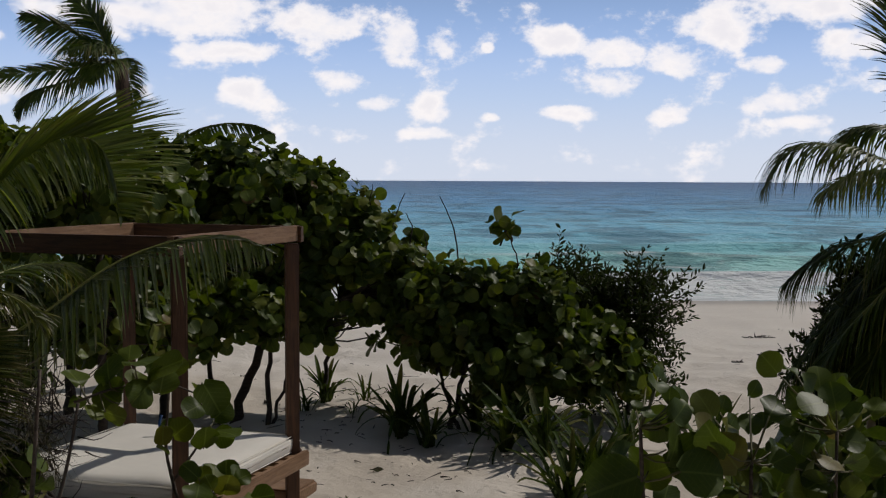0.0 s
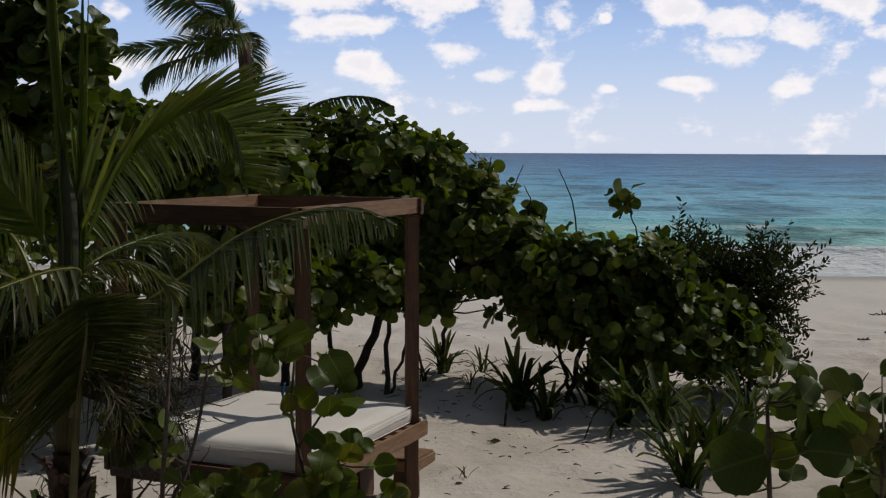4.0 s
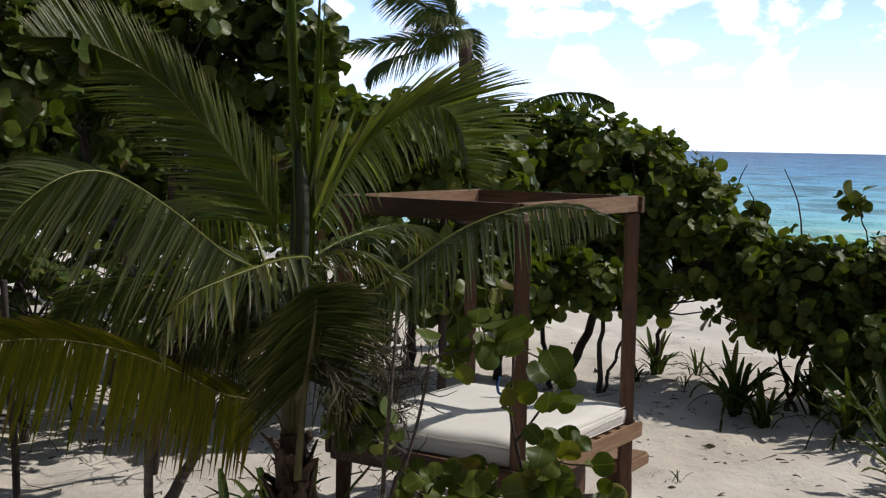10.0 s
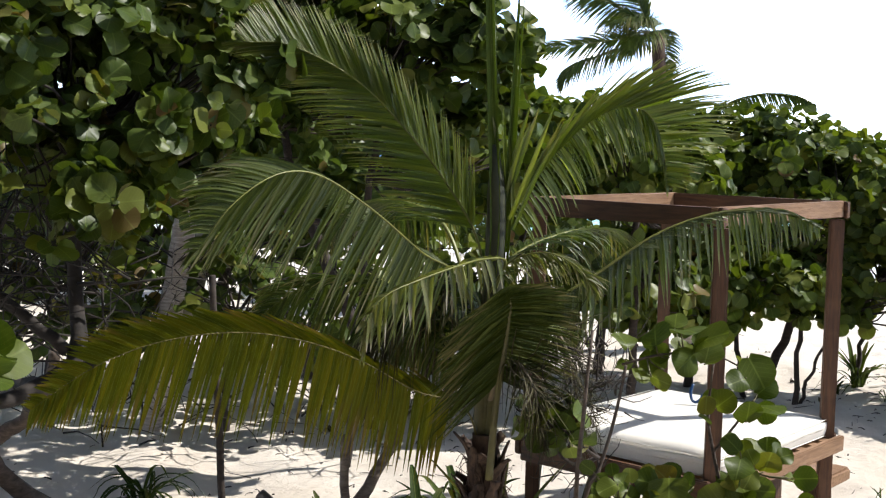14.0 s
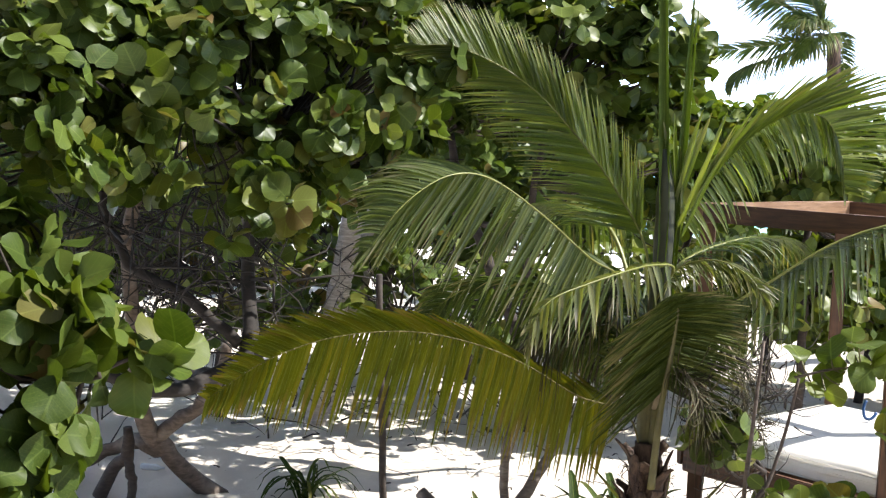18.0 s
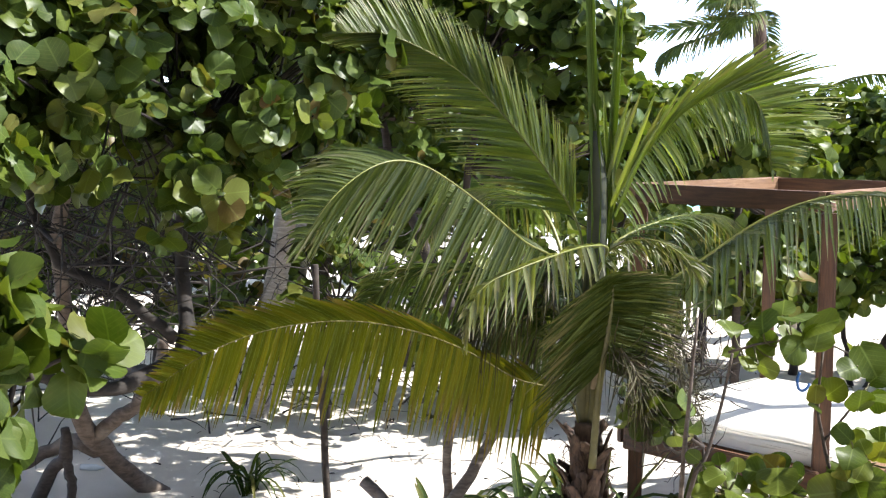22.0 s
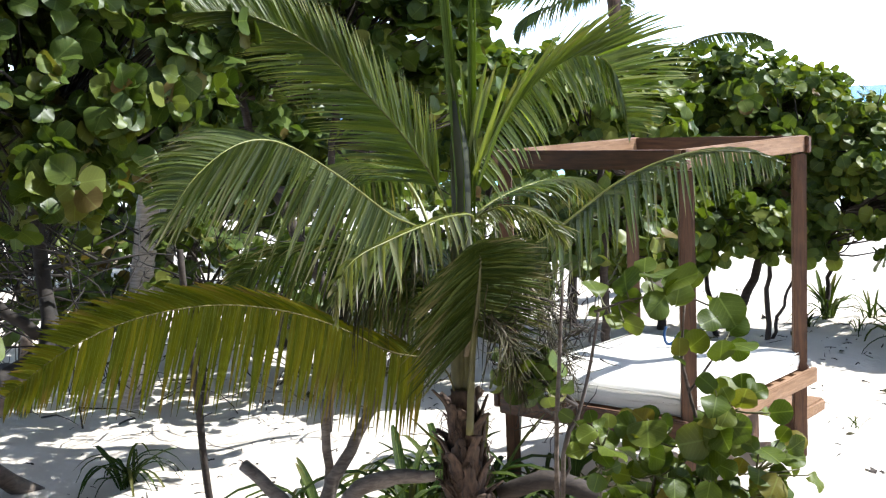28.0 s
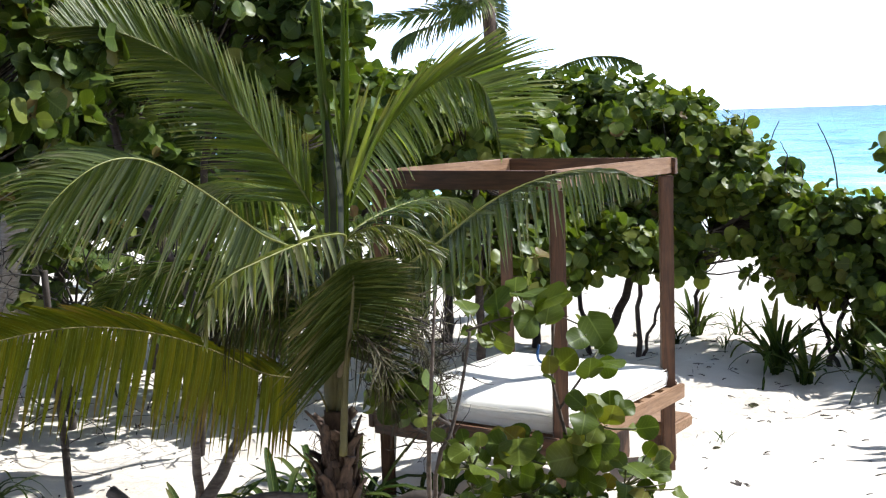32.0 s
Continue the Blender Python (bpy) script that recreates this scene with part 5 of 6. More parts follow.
        s.blade(spline(pts, 14), w, (0.3, -0.9, 0), 0.5)
        s.blade(spline(pts, 14) + (0.02, 0.02, -0.06), w * 0.9, (-0.5, -0.8, 0), 0.4)
        part("spear_leaf", s.mesh("spear_leaf", SPEAR, base), palm)
    for i in range(16):
        rng = np.random.RandomState(80 + i)
        a = rng.uniform(-0.5, 0.6)
        s = Shape()
        foot = np.array((-2.34 + 0.02 * rng.normal(), 5.82, rng.uniform(1.95, 2.25)))
        tip = foot + np.array((a * 0.42 + 0.05, rng.uniform(-0.1, 0.15), rng.uniform(0.28, 0.55)))
        s.blade(spline([foot, (foot + tip) / 2 + (a * 0.03, 0, 0.04), tip], 8), 0.024, (0.6, -0.5, 0.5), 0.3)
        part("young_leaflet", s.mesh("young_leaflet", PALM_SUNLIT, base), palm)


young_palm()


def tall_palm(base, crown, guides, fronds, label, seed, leaf=0.6, droop=0.5, ribs=RACHIS, width=0.032, turned=(), thin=1.0, rows=(), bark=PALM_BARK):
    """guides: lines of whole fronds; fronds: (turn, rise, length) of the plainer ones."""
    base, crown = np.array(base, dtype=float), np.array(crown, dtype=float)
    palm = thing("coconut_palm", base, label, "palm")
    lean = (base + crown) / 2 + (0.15 * thin ** 2, 0, 0)
    palm_trunk(palm, base, [base - (0, 0, 0.1), lean, crown], [0.16 * thin, 0.13 * thin, 0.11 * thin], bark, seed=seed)
    lines = list(guides)
    for turn, rise, length in fronds:
        d = np.array((math.sin(radians(turn)), math.cos(radians(turn)), 0))
        sag = 0.55 if rise > 40 else 0.5
        lines.append([crown + d * length * f * math.cos(radians(min(rise, 70)) * (1 - 0.5 * f)) + np.array((0, 0, length * (f * math.sin(radians(rise)) - sag * f * f))) for f in (0, 0.25, 0.5, 0.75, 1.0)])
    for i, pts in enumerate(lines):
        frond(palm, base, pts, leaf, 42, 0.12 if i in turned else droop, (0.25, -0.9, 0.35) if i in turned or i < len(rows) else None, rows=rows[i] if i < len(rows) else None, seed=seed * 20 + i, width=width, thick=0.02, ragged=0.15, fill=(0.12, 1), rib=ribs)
    return palm


GUIDES_BACK = [[(-5.2, 19.93, 4.38), (-5.45, 19.85, 4.36), (-5.89, 19.74, 4.28), (-6.26, 19.63, 4.22), (-6.73, 19.47, 4.17), (-7.16, 19.31, 4.1)], [(-5.2, 19.93, 4.4), (-5.45, 19.85, 4.62), (-5.86, 19.75, 4.89), (-6.17, 19.65, 5.01), (-6.54, 19.53, 5.10)],
               [(-5.2, 19.93, 4.4), (-5.36, 19.9, 4.78), (-5.50, 19.84, 5.1), (-5.80, 19.78, 5.48)], [(-5.15, 19.95, 4.45), (-5.0, 20.0, 4.42), (-4.93, 20.0, 4.08), (-4.87, 20.02, 3.6)], [(-5.2, 19.9, 4.3), (-5.8, 19.8, 4.1), (-6.41, 19.58, 3.87), (-6.63, 19.5, 3.5)]]
GUIDES_BACK = [[(x - 0.28, y, z) for x, y, z in line] for line in GUIDES_BACK]
GUIDES_HID = [[(-3.45, 14.4, 2.5), (-3.06, 14.27, 2.98), (-2.65, 14.15, 3.13), (-2.26, 14.1, 3.12), (-2.0, 14.15, 3.02)]]
GUIDES_RIGHT = [[(3.6, 8.5, 2.42), (3.07, 8.55, 2.64), (2.73, 8.56, 2.75), (2.41, 8.55, 2.73), (2.23, 8.6, 2.46)], [(3.6, 8.5, 2.5), (3.3, 8.58, 3.13), (3.18, 8.63, 3.5), (3.05, 8.66, 3.9)],
                [(3.6, 8.6, 2.45), (3.28, 8.8, 2.82), (3.07, 8.97, 2.89), (2.9, 9.1, 2.79)], [(3.6, 8.5, 2.39), (3.04, 8.45, 2.15), (2.67, 8.47, 2.03), (2.36, 8.47, 1.8)], [(3.6, 8.5, 2.31), (2.99, 8.36, 1.75), (2.69, 8.36, 1.42), (2.47, 8.33, 1.08)],
                [(3.6, 8.6, 2.31), (3.1, 8.4, 1.6), (2.9, 8.4, 1.1), (2.85, 8.4, 0.6)], [(3.6, 8.6, 2.31), (3.3, 8.2, 1.9), (3.1, 7.9, 1.4), (3.0, 7.8, 0.9)]]
SWEPT = [(((-0.45, -0.21, -0.90), (-0.72, -0.34, -0.50), 0.75, 0.12), ((-0.72, -0.34, 0.50), (-0.85, -0.41, 0.30), 0.55, 0.12)), (((-0.54, -0.26, -0.75), (-0.81, -0.39, -0.40), 0.9, 0.10), ((-0.50, -0.24, 0.80), (-0.81, -0.39, 0.40), 0.7, 0.08)), (((-0.72, -0.34, 0.20), (-0.72, -0.34, 0.20), 0.9, 0.15), ((0.18, 0.09, 0.90), (0.00, 0.00, 1.00), 0.7, 0.15)), (((0.72, 0.34, 0.30), (0.63, 0.30, -0.50), 0.5, 0.2), ((-0.72, -0.34, 0.00), (-0.63, -0.30, -0.60), 0.45, 0.2)), (((-0.27, -0.13, -0.90), (-0.27, -0.13, -0.90), 0.7, 0.2), ((-0.72, -0.34, 0.10), (-0.63, -0.30, -0.50), 0.5, 0.2))]
tall_palm((-5.48, 20.2, -0.2), (-5.36, 19.95, 4.4), GUIDES_BACK, [(-150, 35, 1.2), (-170, 10, 1.0), (-60, 55, 1.3)], "distant coconut palm rising behind the sea grape thicket", 5, 0.52, 0.45, width=0.030, rows=SWEPT, bark=FIBRE)
tall_palm((-3.6, 15.4, 0.0), (-3.4, 14.6, 2.5), GUIDES_HID, [(-100, 10, 1.3), (0, 20, 1.3), (180, 0, 1.0)], "coconut palm mostly hidden in the thicket with one frond showing", 6, 0.20, 0.8, width=0.024, rows=[(((0.27, 0.1, -1), (0.6, 0.1, -0.9), 1.0, 0.1), ((0.7, 0.1, 0.3), (1, 0.1, -0.2), 0.5, 0.2))])
tall_palm((4.0, 9.4, 0.0), (3.6, 8.75, 2.4), GUIDES_RIGHT, [(-20, 30, 1.5), (60, 20, 1.6), (120, 0, 1.5), (180, 25, 1.4), (-95, -35, 1.3), (-120, -55, 1.4), (-70, -60, 1.3)], "coconut palm with dark drooping fronds beside the beach path", 7, 0.42, 0.7, width=0.022, turned=(1,))
TWIN = [(-90, 30, 2.0), (90, 40, 2.0), (130, 20, 1.8), (0, 40, 2.0), (-140, 30, 1.8), (45, 60, 1.8)]
tall_palm((-6.53, 8.23, 0.0), (-5.43, 7.75, 4.3), [], TWIN, "coconut palm with a pale ringed trunk among the sea grapes", 8, 0.5, thin=0.66)
tall_palm((-6.66, 8.54, 0.0), (-5.27, 8.15, 4.4), [], TWIN[1:5], "coconut palm with a pale ringed trunk beside its twin", 9, 0.5, thin=0.62)


# ---- spider lilies ----
LILY_MESHES = []
for q in range(5):
    shape = Shape()
    arch = 0.12 + 0.11 * q
    shape.blade(spline([(0, 0, 0), (0, 0.06, 0.34), (0, 0.08 + 0.30 * arch, 0.66 - 0.05 * q), (0, 0.13 + 0.62 * arch, 0.90 - 0.07 * q), (0, 0.18 + 0.80 * arch, 1.08 - 0.12 * q)], 10), 0.088, (0, -0.7, 0.7), 0.25)
    LILY_MESHES.append(shape.mesh("leaf", LILY))
for q in range(5):
    shape = Shape()
    shape.blade(spline([(0, 0, 0), (0, 0.10, 0.34), (0, 0.30 + 0.03 * q, 0.58 - 0.04 * q), (0, 0.62 + 0.04 * q, 0.60 - 0.10 * q), (0, 0.92 + 0.02 * q, 0.42 - 0.16 * q)], 11), 0.055, (0, -0.7, 0.7), 0.28)
    LILY_MESHES.append(shape.mesh("leaf", LILY))


def lily(x, y, size, count, seed, arching=0.25, label="clump of strappy spider lily leaves growing in the sand"):
    rng = np.random.RandomState(seed)
    plant = thing("spider_lily", (x, y, ground_height(x, y) - 0.02), label, "plant", "spider lilies")
    for i in range(count):
        k = int(rng.randint(5)) + (5 if rng.uniform() < arching else 0)
        m = pose(rng.normal(0, 0.03), rng.normal(0, 0.03), 0, rng.uniform(-30, 4), 0, i * 137.5 + rng.uniform(-20, 20)) @ Matrix.Scale(size * rng.uniform(0.7, 1.15), 4)
        part("leaf", LILY_MESHES[k], plant, m=m)


for i, (x, y, size, count) in enumerate(((-0.42, 11.7, 0.66, 36), (-0.15, 11.4, 0.5, 22), (0.58, 11.1, 0.66, 30), (0.9, 10.9, 0.70, 30), (0.98, 9.4, 0.64, 30), (1.25, 9.9, 0.66, 34), (1.7, 11.2, 0.55, 22), (-1.3, 13.3, 0.5, 20), (-1.5, 12.9, 0.34, 12), (-0.9, 13.4, 0.30, 12),
                                         (-5.3, 6.65, 0.46, 26), (-3.5, 6.1, 0.68, 26), (-3.0, 6.4, 0.80, 30), (-2.65, 6.6, 0.78, 26), (-2.15, 6.7, 0.72, 24), (-1.9, 6.2, 0.6, 20), (-3.1, 7.0, 0.6, 20), (0.62, 8.0, 0.42, 12), (-0.95, 12.5, 0.26, 9), (0.3, 11.9, 0.55, 20), (2.6, 11.4, 0.5, 18), (2.3, 11.0, 0.45, 16), (-0.75, 9.2, 0.14, 6))):
    lily(x, y, size, count, 200 + i, 0.8 if x < -1.8 else 0.12)


# ---- daybed ----
N, R, F, L = (-1.47, 6.82), (-1.03, 8.24), (-2.23, 8.62), (-2.67, 7.19)


def daybed():
    bed = thing("daybed", ((N[0] + F[0]) / 2, (N[1] + F[1]) / 2, 0), "four-poster beach daybed of red-brown stained timber on the sand", "daybed")
    back = Matrix.Translation(-bed.location)
    for i, (x, y) in enumerate((N, R, F, L)):
        me = beam_mesh("post", (2.15, 0.086, 0.086), TIMBER, i)
        part("post", me, bed, m=back @ along((x, y, -0.08), (x, y, 2.07)) @ pose(0, 0, 0, 17))
    u = Vector((R[0] - N[0], R[1] - N[1], 0)).normalized()
    w = Vector((L[0] - N[0], L[1] - N[1], 0)).normalized()

    def rail(name, a, b, z, size, mat, over, seed):
        d = Vector((b[0] - a[0], b[1] - a[1], 0)).normalized()
        start = Vector((*a, z)) - d * over
        end = Vector((*b, z)) + d * over
        part(name, beam_mesh(name, ((end - start).length, *size), mat, seed), bed, m=back @ along(start, end))

    rail("top_beam", N, R, 2.135, (0.05, 0.105), PALE_TIMBER, 0.09, 11)
    # sunlit inner face of this beam is put in as paler timber
    rail("top_beam", L, F, 2.135, (0.05, 0.105), PALE_TIMBER, 0.09, 12)
    off = u * 0.06
    rail("top_beam", (N[0] - off.x, N[1] - off.y), (L[0] - off.x, L[1] - off.y), 2.13, (0.05, 0.11), TIMBER, 0.05, 13)
    rail("top_beam", (R[0] + off.x, R[1] + off.y), (F[0] + off.x, F[1] + off.y), 2.13, (0.05, 0.11), TIMBER, 0.05, 14)
    out = w * -0.075
    rail("side_rail", (N[0] + out.x, N[1] + out.y), (R[0] + out.x, R[1] + out.y), 0.61, (0.04, 0.10), PALE_TIMBER, 0.07, 15)
    rail("side_rail", (L[0] - out.x, L[1] - out.y), (F[0] - out.x, F[1] - out.y), 0.61, (0.04, 0.10), TIMBER, 0.07, 16)
    out = u * -0.075
    rail("end_rail", (N[0] + out.x, N[1] + out.y), (L[0] + out.x, L[1] + out.y), 0.60, (0.04, 0.13), TIMBER, 0.03, 17)
    rail("end_rail", (R[0] - out.x, R[1] - out.y), (F[0] - out.x, F[1] - out.y), 0.60, (0.04, 0.13), TIMBER, 0.03, 18)
    for i in range(9):
        f = (i + 0.5) / 9
        a = Vector((*N, 0.635)) + u * 1.48 * f - w * 0.05
        b = Vector((*L, 0.635)) + u * 1.48 * f + w * 0.05
        part("slat", beam_mesh("slat", ((b - a).length, 0.09, 0.025), PALE_TIMBER, 30 + i), bed, m=back @ along(a, b))


daybed()


def mattress():
    """A thick canvas cushion with soft rounded edges and a piped seam."""
    u, w = Vector((R[0] - N[0], R[1] - N[1], 0)), Vector((L[0] - N[0], L[1] - N[1], 0))
    centre = Vector(((N[0] + F[0]) / 2, (N[1] + F[1]) / 2, 0.652))
    lx, ly, h = w.length + 0.02, u.length - 0.02, 0.15
    bm = bmesh.new()
    bmesh.ops.create_cube(bm, size=1.0)
    for v in bm.verts:
        v.co = Vector((v.co.x * lx, v.co.y * ly, (v.co.z + 0.5) * h))
    bmesh.ops.subdivide_edges(bm, edges=bm.edges[:], cuts=12, use_grid_fill=True)
    for v in bm.verts:
        ex, ey = abs(v.co.x) / (lx / 2), abs(v.co.y) / (ly / 2)
        if v.co.z > h * 0.6:
            v.co.z -= 0.03 * max(ex ** 14, ey ** 14)
            v.co.z += 0.012 * noise.noise(v.co * 2.3) - 0.008 * math.exp(-((v.co.x * 1.4) ** 2 + (v.co.y * 1.6) ** 2))
        side = 0.012 * math.sin(math.pi * v.co.z / h)
        if ex > 0.98:
            v.co.x += math.copysign(side, v.co.x)
        if ey > 0.98:
            v.co.y += math.copysign(side, v.co.y)
    bmesh.ops.bevel(bm, geom=[e for e in bm.edges if e.calc_face_angle(0) > 0.9], offset=0.02, segments=3, affect="EDGES")
    me = bpy.data.meshes.new("mattress")
    bm.to_mesh(me)
    bm.free()
    me.polygons.foreach_set("use_smooth", np.ones(len(me.polygons), dtype=bool))
    me.materials.append(CANVAS)
    ob = tagged(new("mattress", me), "thick off-white canvas mattress lying on the daybed", "mattress")
    x = w.normalized()
    y = u.normalized()
    m = Matrix((-x, y, Vector((0, 0, 1)))).transposed().to_4x4()
    m.translation = centre
    ob.matrix_world = m
    for z in (0.012, h - 0.032):
        s = Shape()
        a, b = lx / 2 + 0.004, ly / 2 + 0.004
        s.tube([(-a, -b, z), (0, -b, z), (a, -b, z), (a, 0, z), (a, b, z), (0, b, z), (-a, b, z), (-a, 0, z), (-a, -b, z)], [0.0035, 0.0035], 6)
        part("piping", s.mesh("piping", CANVAS), ob)


mattress()


# ---- undergrowth and bare wood ----
def tangle(place, blobs, label, count, seed, mat=BARK, thin=0.005, long=0.6):
    """Bare interlaced twigs: many thin crooked shoots, joined."""
    rng = np.random.RandomState(seed)
    ob = thing("twig_tangle", place, label, "twigs", kind="stuff")
    s = Shape()
    for i in range(count):
        centre, radii = blobs[rng.randint(len(blobs))]
        p = np.array(centre) + rng.uniform(-1, 1, 3) * np.array(radii)
        d = unit(rng.normal(0, 1, 3) + (0, 0, 0.5))
        pts = [p]
        for q in range(3):
            d = unit(d + rng.normal(0, 0.35, 3))
            pts.append(pts[-1] + d * long * rng.uniform(0.2, 0.45))
        pts = np.array(pts)
        if pts[:, 2].min() < 0.08:
            continue
        s.tube(pts, [thin * rng.uniform(0.7, 1.8), thin * 0.4], 4, 0, i)
    part("twig", s.mesh("twig", mat, place), ob, kind="stuff")


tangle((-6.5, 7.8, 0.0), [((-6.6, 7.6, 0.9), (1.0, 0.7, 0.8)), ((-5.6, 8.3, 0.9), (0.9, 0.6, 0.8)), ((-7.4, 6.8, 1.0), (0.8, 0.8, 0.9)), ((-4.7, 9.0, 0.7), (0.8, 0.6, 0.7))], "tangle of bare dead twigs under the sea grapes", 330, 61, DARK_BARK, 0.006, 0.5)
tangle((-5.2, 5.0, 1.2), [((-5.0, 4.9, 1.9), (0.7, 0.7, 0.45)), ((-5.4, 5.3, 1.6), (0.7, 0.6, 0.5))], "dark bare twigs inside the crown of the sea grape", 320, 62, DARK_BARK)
tangle((-2.0, 5.9, 0.2), [((-2.02, 5.9, 1.15), (0.16, 0.2, 0.35)), ((-1.92, 5.95, 1.35), (0.16, 0.2, 0.22))], "thin dry twigs beside the palm trunk", 150, 63, BARK, 0.0032, 0.2)
UNDER = "low dark sea grape undergrowth at the back of the sand"
bush("undergrowth", (-6.0, 8.6, 0.0), [((-5.2, 9.3, 0.9), (1.0, 0.6, 0.6)), ((-6.4, 8.6, 1.0), (1.0, 0.7, 0.7)), ((-7.5, 7.8, 1.2), (0.9, 0.8, 0.9)), ((-4.3, 10.1, 0.9), (0.9, 0.6, 0.6)), ((-3.3, 10.7, 1.2), (0.9, 0.6, 0.6)), ((-8.4, 6.9, 1.4), (1.0, 0.9, 1.2))], UNDER, clusters=420, leaves=6, size=0.15, seed=64,
     stems=[[*upright(-6.0, 8.6, (-6.0, 8.6, 0.5), (-5.9, 8.6, 1.0)), [0.04, 0.02]], [*upright(-5.0, 9.3, (-5.0, 9.3, 0.5), (-4.9, 9.3, 1.0)), [0.04, 0.02]], [*upright(-7.3, 7.9, (-7.3, 7.9, 0.5), (-7.3, 7.9, 1.2)), [0.04, 0.02]]])
bush("undergrowth", (-7.5, 9.6, 0.0), [((-7.2, 9.8, 1.5), (1.4, 0.7, 0.8)), ((-8.8, 8.8, 1.6), (1.2, 0.8, 1.0)), ((-5.8, 10.6, 1.6), (1.2, 0.7, 0.8)), ((-10.2, 7.6, 1.8), (1.4, 1.0, 1.5)), ((-11, 10, 2.2), (1.6, 1.2, 1.8))], UNDER, clusters=420, leaves=6, size=0.19, seed=65,
     stems=[[*upright(-7.5, 9.6, (-7.5, 9.6, 0.6), (-7.4, 9.7, 1.4)), [0.05, 0.03]], [*upright(-5.8, 10.6, (-5.8, 10.6, 0.6), (-5.7, 10.6, 1.4)), [0.05, 0.03]]])


def stick(name, label, category, pts, radius, mat, seed, sides=8, rough=0.06):
    """A single pole, log or branch as a solid tapered piece of wood."""
    base = np.array(pts[0], dtype=float)
    s = Shape()
    line = spline(pts, 12)
    rng = np.random.RandomState(seed)
    line[1:-1] += rng.normal(0, 0.004, (10, 3))
    s.tube(line, radius, sides, rough, seed)
    ob = tagged(new(name, s.mesh(name, mat, base)), label, category)
    ob.location = base
    return ob


stick("wooden_stake", "thin grey wooden stake standing in the sand", "stake", [(-3.86, 5.58, -0.05), (-3.88, 5.58, 0.4), (-3.92, 5.57, 1.1), (-3.95, 5.56, 1.76)], [0.022, 0.021, 0.020, 0.018], BARK, 71)
stick("wooden_stake", "weathered pale stake standing beside the palm", "stake", [(-3.16, 5.67, -0.05), (-3.17, 5.67, 0.45), (-3.17, 5.67, 0.95)], [0.026, 0.024, 0.024], PALE_BARK, 72)
stick("log", "weathered broken log leaning up from the ground", "log", [(-3.02, 5.3, 0.02), (-3.23, 5.38, 0.42), (-3.56, 5.45, 0.63)], [0.06, 0.04, 0.032], PALE_BARK, 74)
stick("branch", "leaning grey dead branch beside the palm", "branch", [(-3.12, 5.44, 0.0), (-3.10, 5.5, 0.45), (-3.03, 5.7, 0.70), (-2.96, 5.9, 0.95)], [0.05, 0.04, 0.032, 0.025], PALE_BARK, 75)
stick("branch", "thick bent dead branch at the foot of the palm", "branch", [(-3.08, 5.38, 0.0), (-2.95, 5.45, 0.48), (-2.78, 5.58, 0.58), (-2.56, 5.70, 0.58)], [0.05, 0.045, 0.045, 0.03], PALE_BARK, 76)
stick("branch", "dark branch lying between palm and daybed", "branch", [(-2.3, 5.95, 0.42), (-2.1, 6.0, 0.50), (-1.87, 6.1, 0.44), (-1.6, 6.2, 0.2), (-1.5, 6.2, 0.02)], [0.05, 0.055, 0.05, 0.04], BARK, 77)
stick("tree_stump", "forked dark dead root on the sand", "root", [(-6.4, 5.75, -0.02), (-6.32, 5.8, 0.18), (-6.2, 5.82, 0.30), (-6.18, 5.8, 0.5)], [0.05, 0.045, 0.05, 0.03], BARK, 78)
stick("dead_root", "dark dead root beside the sea grape trunk", "root", [(-6.1, 5.78, 0.0), (-6.14, 5.8, 0.16), (-6.2, 5.82, 0.3)], [0.03, 0.035, 0.03], BARK, 79)
for i, pts in enumerate(([(-0.8, 12.8, 1.7), (-0.8, 12.78, 2.2), (-0.77, 12.78, 2.45)], [(-0.62, 12.8, 1.6), (-0.56, 12.79, 2.02), (-0.43, 12.79, 2.36)], [(-0.5, 12.8, 1.5), (-0.35, 12.79, 1.95), (-0.42, 12.79, 2.15)], [(0.16, 12.55, 1.4), (0.12, 12.6, 1.78), (0.05, 12.6, 2.1), (-0.06, 12.6, 2.33)],
                         [(-1.4, 13.2, 2.4), (-1.35, 13.23, 2.6), (-1.2, 13.24, 2.73)], [(-0.3, 12.7, 1.4), (-0.2, 12.7, 1.75), (-0.22, 12.7, 1.95)])):
    stick("bare_shoot", "thin bare shoot rising out of the sea grape", "twig", pts, [0.010, 0.008, 0.004], BARK, 90 + i, 5, 0)


# ---- small things on the sand and the bed ----
def bench():
    base = Vector((-1.24, 8.47, 0))
    ob = thing("bench", base, "small rough wooden bench standing beside the daybed", "bench")
    turn = pose(0, 0, 0, 0, 0, -17)
    part("seat", beam_mesh("seat", (0.62, 0.34, 0.09), PALE_TIMBER, 201, 0.014, 0.008), ob, m=turn @ pose(-0.31, 0, 0.345))
    for x in (-0.2, 0.16):
        part("leg", beam_mesh("leg", (0.34, 0.24, 0.10), TIMBER, 202, 0.010, 0.006), ob, m=turn @ pose(x, 0, -0.04, 0, -90, 0))


bench()

s = Shape()
s.tube(spline([(-1.88, 8.10, 1.00), (-1.89, 8.08, 0.95), (-1.875, 8.06, 0.90), (-1.845, 8.06, 0.888), (-1.82, 8.08, 0.91), (-1.815, 8.1, 0.93)], 22), [0.010, 0.010], 8)
hose = tagged(new("hose_loop", s.mesh("hose_loop", HOSE, (-1.85, 8.08, 0.8))), "loop of blue plastic hose above the mattress", "hose")
hose.location = (-1.85, 8.08, 0.81 - 0.078)

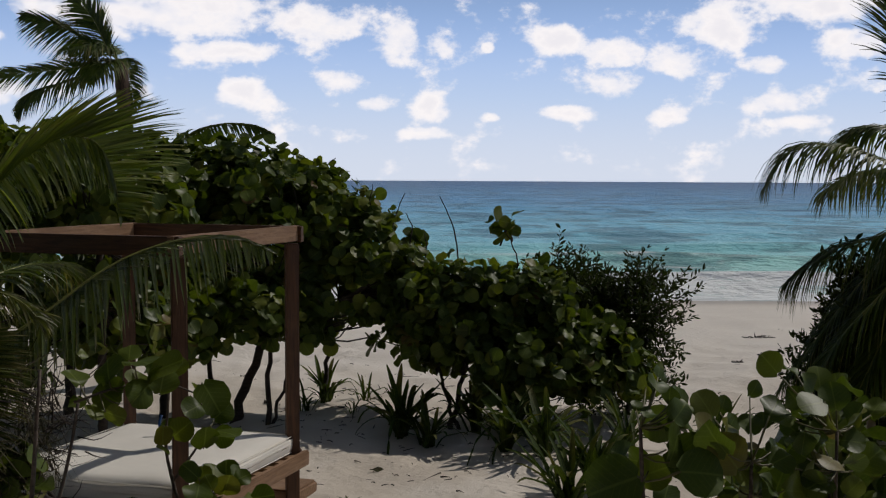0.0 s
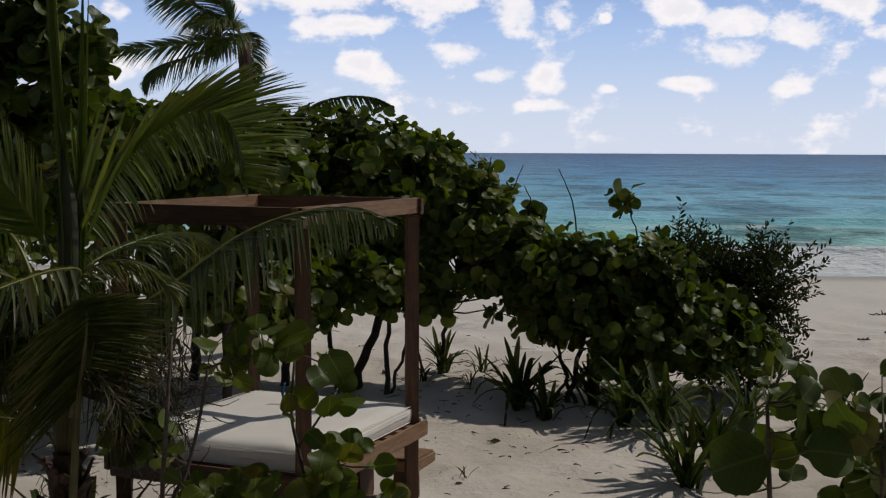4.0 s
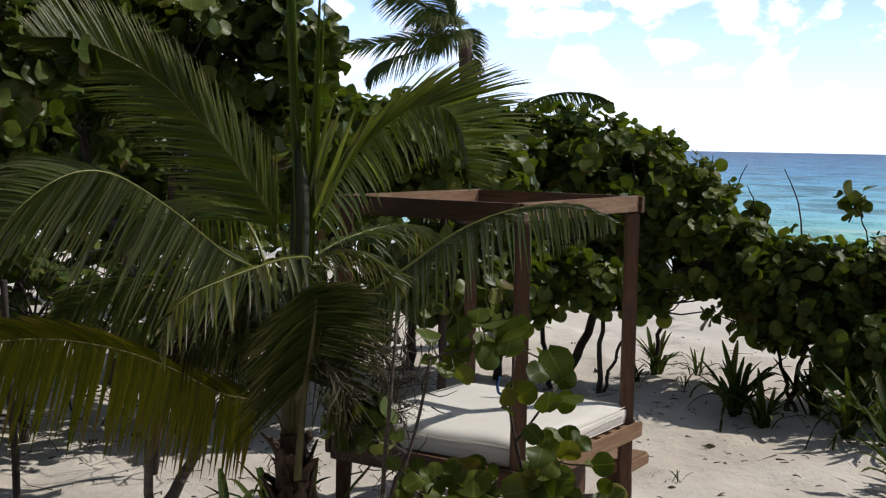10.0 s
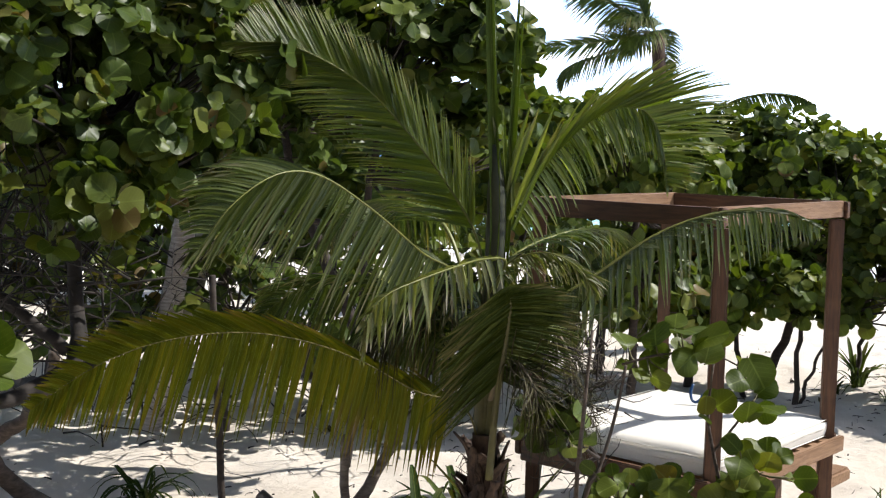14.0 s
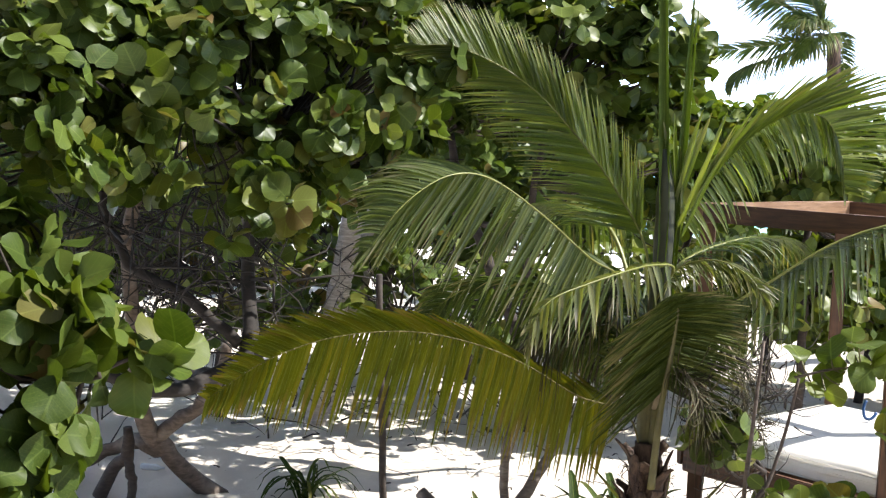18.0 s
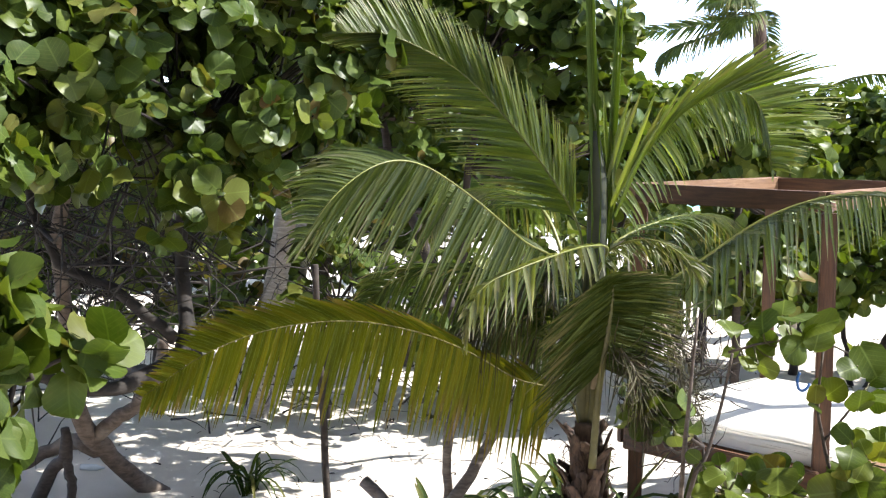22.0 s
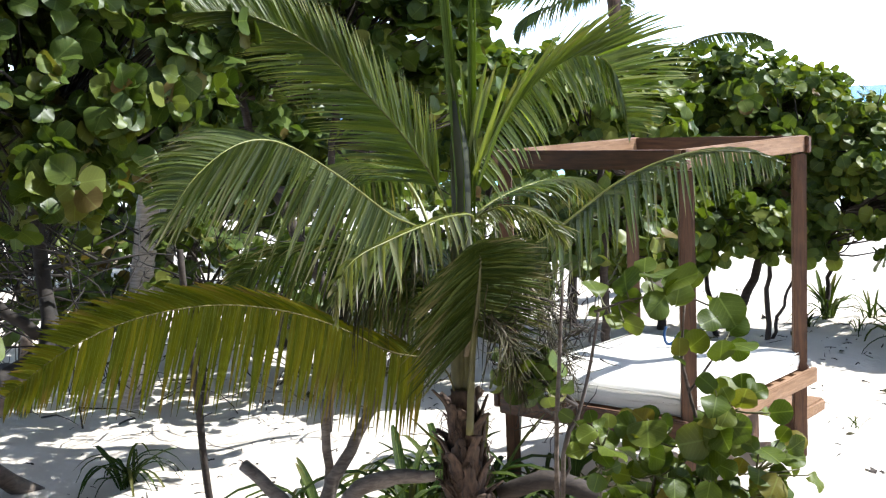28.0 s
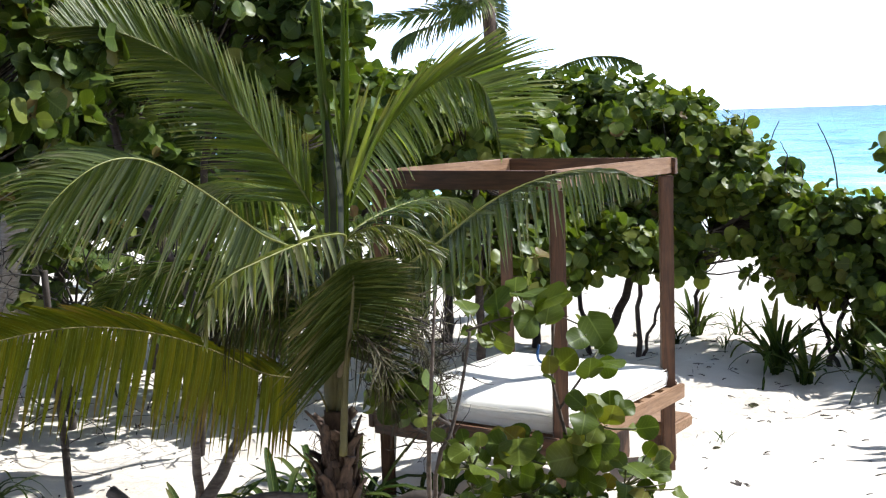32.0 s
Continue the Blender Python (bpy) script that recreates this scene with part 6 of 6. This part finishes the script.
s = Shape()
line = [(0, 0, 0), (0.02, 0, 0), (0.05, 0, 0), (0.16, 0, 0), (0.19, 0, 0), (0.22, 0, 0), (0.24, 0, 0)]
s.tube(line, [0.03, 0.034, 0.034, 0.033, 0.02, 0.012, 0.012], 10)
bottle = tagged(new("plastic_bottle", s.mesh("plastic_bottle", CLEAR)), "clear plastic bottle lying on the sand", "bottle")
bottle.matrix_world = pose(-6.66, 6.38, ground_height(-6.6, 6.4) + 0.022, 0, 0, 25) @ Matrix.Scale(0.75, 4)


def dead_leaf(x, y, size, seed, turn):
    v, f, u = grape_leaf(1.0, 0.2, seed)
    v = np.array(v)
    v[:, 0] *= 0.6
    v[:, 2] += 0.3 * v[:, 0] ** 2 + 0.06 * np.sin(v[:, 1] * 5 + seed)
    v[:, 2] = (v[:, 2] - v[:, 2].min()) * 0.45
    ob = tagged(new("dead_leaf", mesh_of("dead_leaf", v * size, f, PALM_DRY if seed % 3 else BARK, u)), "curled brown dead leaf on the sand", "leaf", "dead leaves")
    ob.matrix_world = pose(x, y, ground_height(x, y) - 0.004, 0, 0, turn)


dead_leaf(-0.50, 10.43, 0.17, 4, 60)
dead_leaf(-0.55, 8.04, 0.12, 6, 20)
dead_leaf(-0.48, 8.12, 0.08, 9, 110)
rng = np.random.RandomState(77)
for i in range(36):
    x, y = rng.uniform(-5.5, 3.2), rng.uniform(7.0, 16.0)
    if -3.0 < x < -0.9 and 6.7 < y < 8.8:
        continue
    dead_leaf(x, y, rng.uniform(0.04, 0.11), int(rng.randint(1, 40)), rng.uniform(0, 360))
for i, (x, y, w) in enumerate(((5.5, 20.8, 0.20), (4.15, 17.0, 0.09), (4.8, 18.2, 0.08), (6.3, 22.5, 0.12))):
    s = Shape()
    rng = np.random.RandomState(300 + i)
    for q in range(26):
        p = np.array((rng.normal(0, w * 0.5), rng.normal(0, w * 0.3), 0.01))
        d = np.array((rng.normal(0, 1), rng.normal(0, 1), rng.uniform(0, 0.35)))
        s.tube(spline([p, p + unit(d) * w * 0.3, p + unit(d) * w * 0.5 + (0.02, 0.01, -0.01)], 5), [0.010, 0.004], 5, 0.2, q)
    ob = tagged(new("seaweed_clump", s.mesh("seaweed_clump", BARK)), "dark clump of dried seaweed on the beach", "seaweed", "seaweed clumps")
    ob.location = (x, y, ground_height(x, y))


# ---- fine litter on the sand ----
def litter():
    rng = np.random.RandomState(401)
    s = Shape()
    for i in range(620):
        spot = ((-1.5, 12.0, 1.6), (0.5, 11.6, 1.4), (-5.0, 7.2, 1.4), (-3.2, 7.2, 1.3), (-0.6, 10.0, 1.5), (1.5, 14.5, 2.5), (-1.0, 14.5, 2.0), (-4.0, 9.3, 1.5))[i % 8]
        x, y = rng.normal(spot[0], spot[2] * 0.7), rng.normal(spot[1], spot[2] * 0.7)
        if y < 4.5:
            continue
        z = ground_height(x, y) + 0.004
        a, l = rng.uniform(0, 6.28), rng.uniform(0.02, 0.09) if i % 9 else rng.uniform(0.12, 0.3)
        p = np.array((x, y, z))
        d = np.array((math.cos(a), math.sin(a), 0.0))
        s.tube(spline([p, p + d * l * 0.5 + (0, 0, rng.uniform(0, 0.012)), p + d * l], 4), [rng.uniform(0.003, 0.008), 0.002], 4, 0.2, i)
    ob = tagged(new("beach_litter", s.mesh("beach_litter", BARK)), "fine brown twigs and plant litter scattered over the sand", "litter", kind="stuff")


litter()
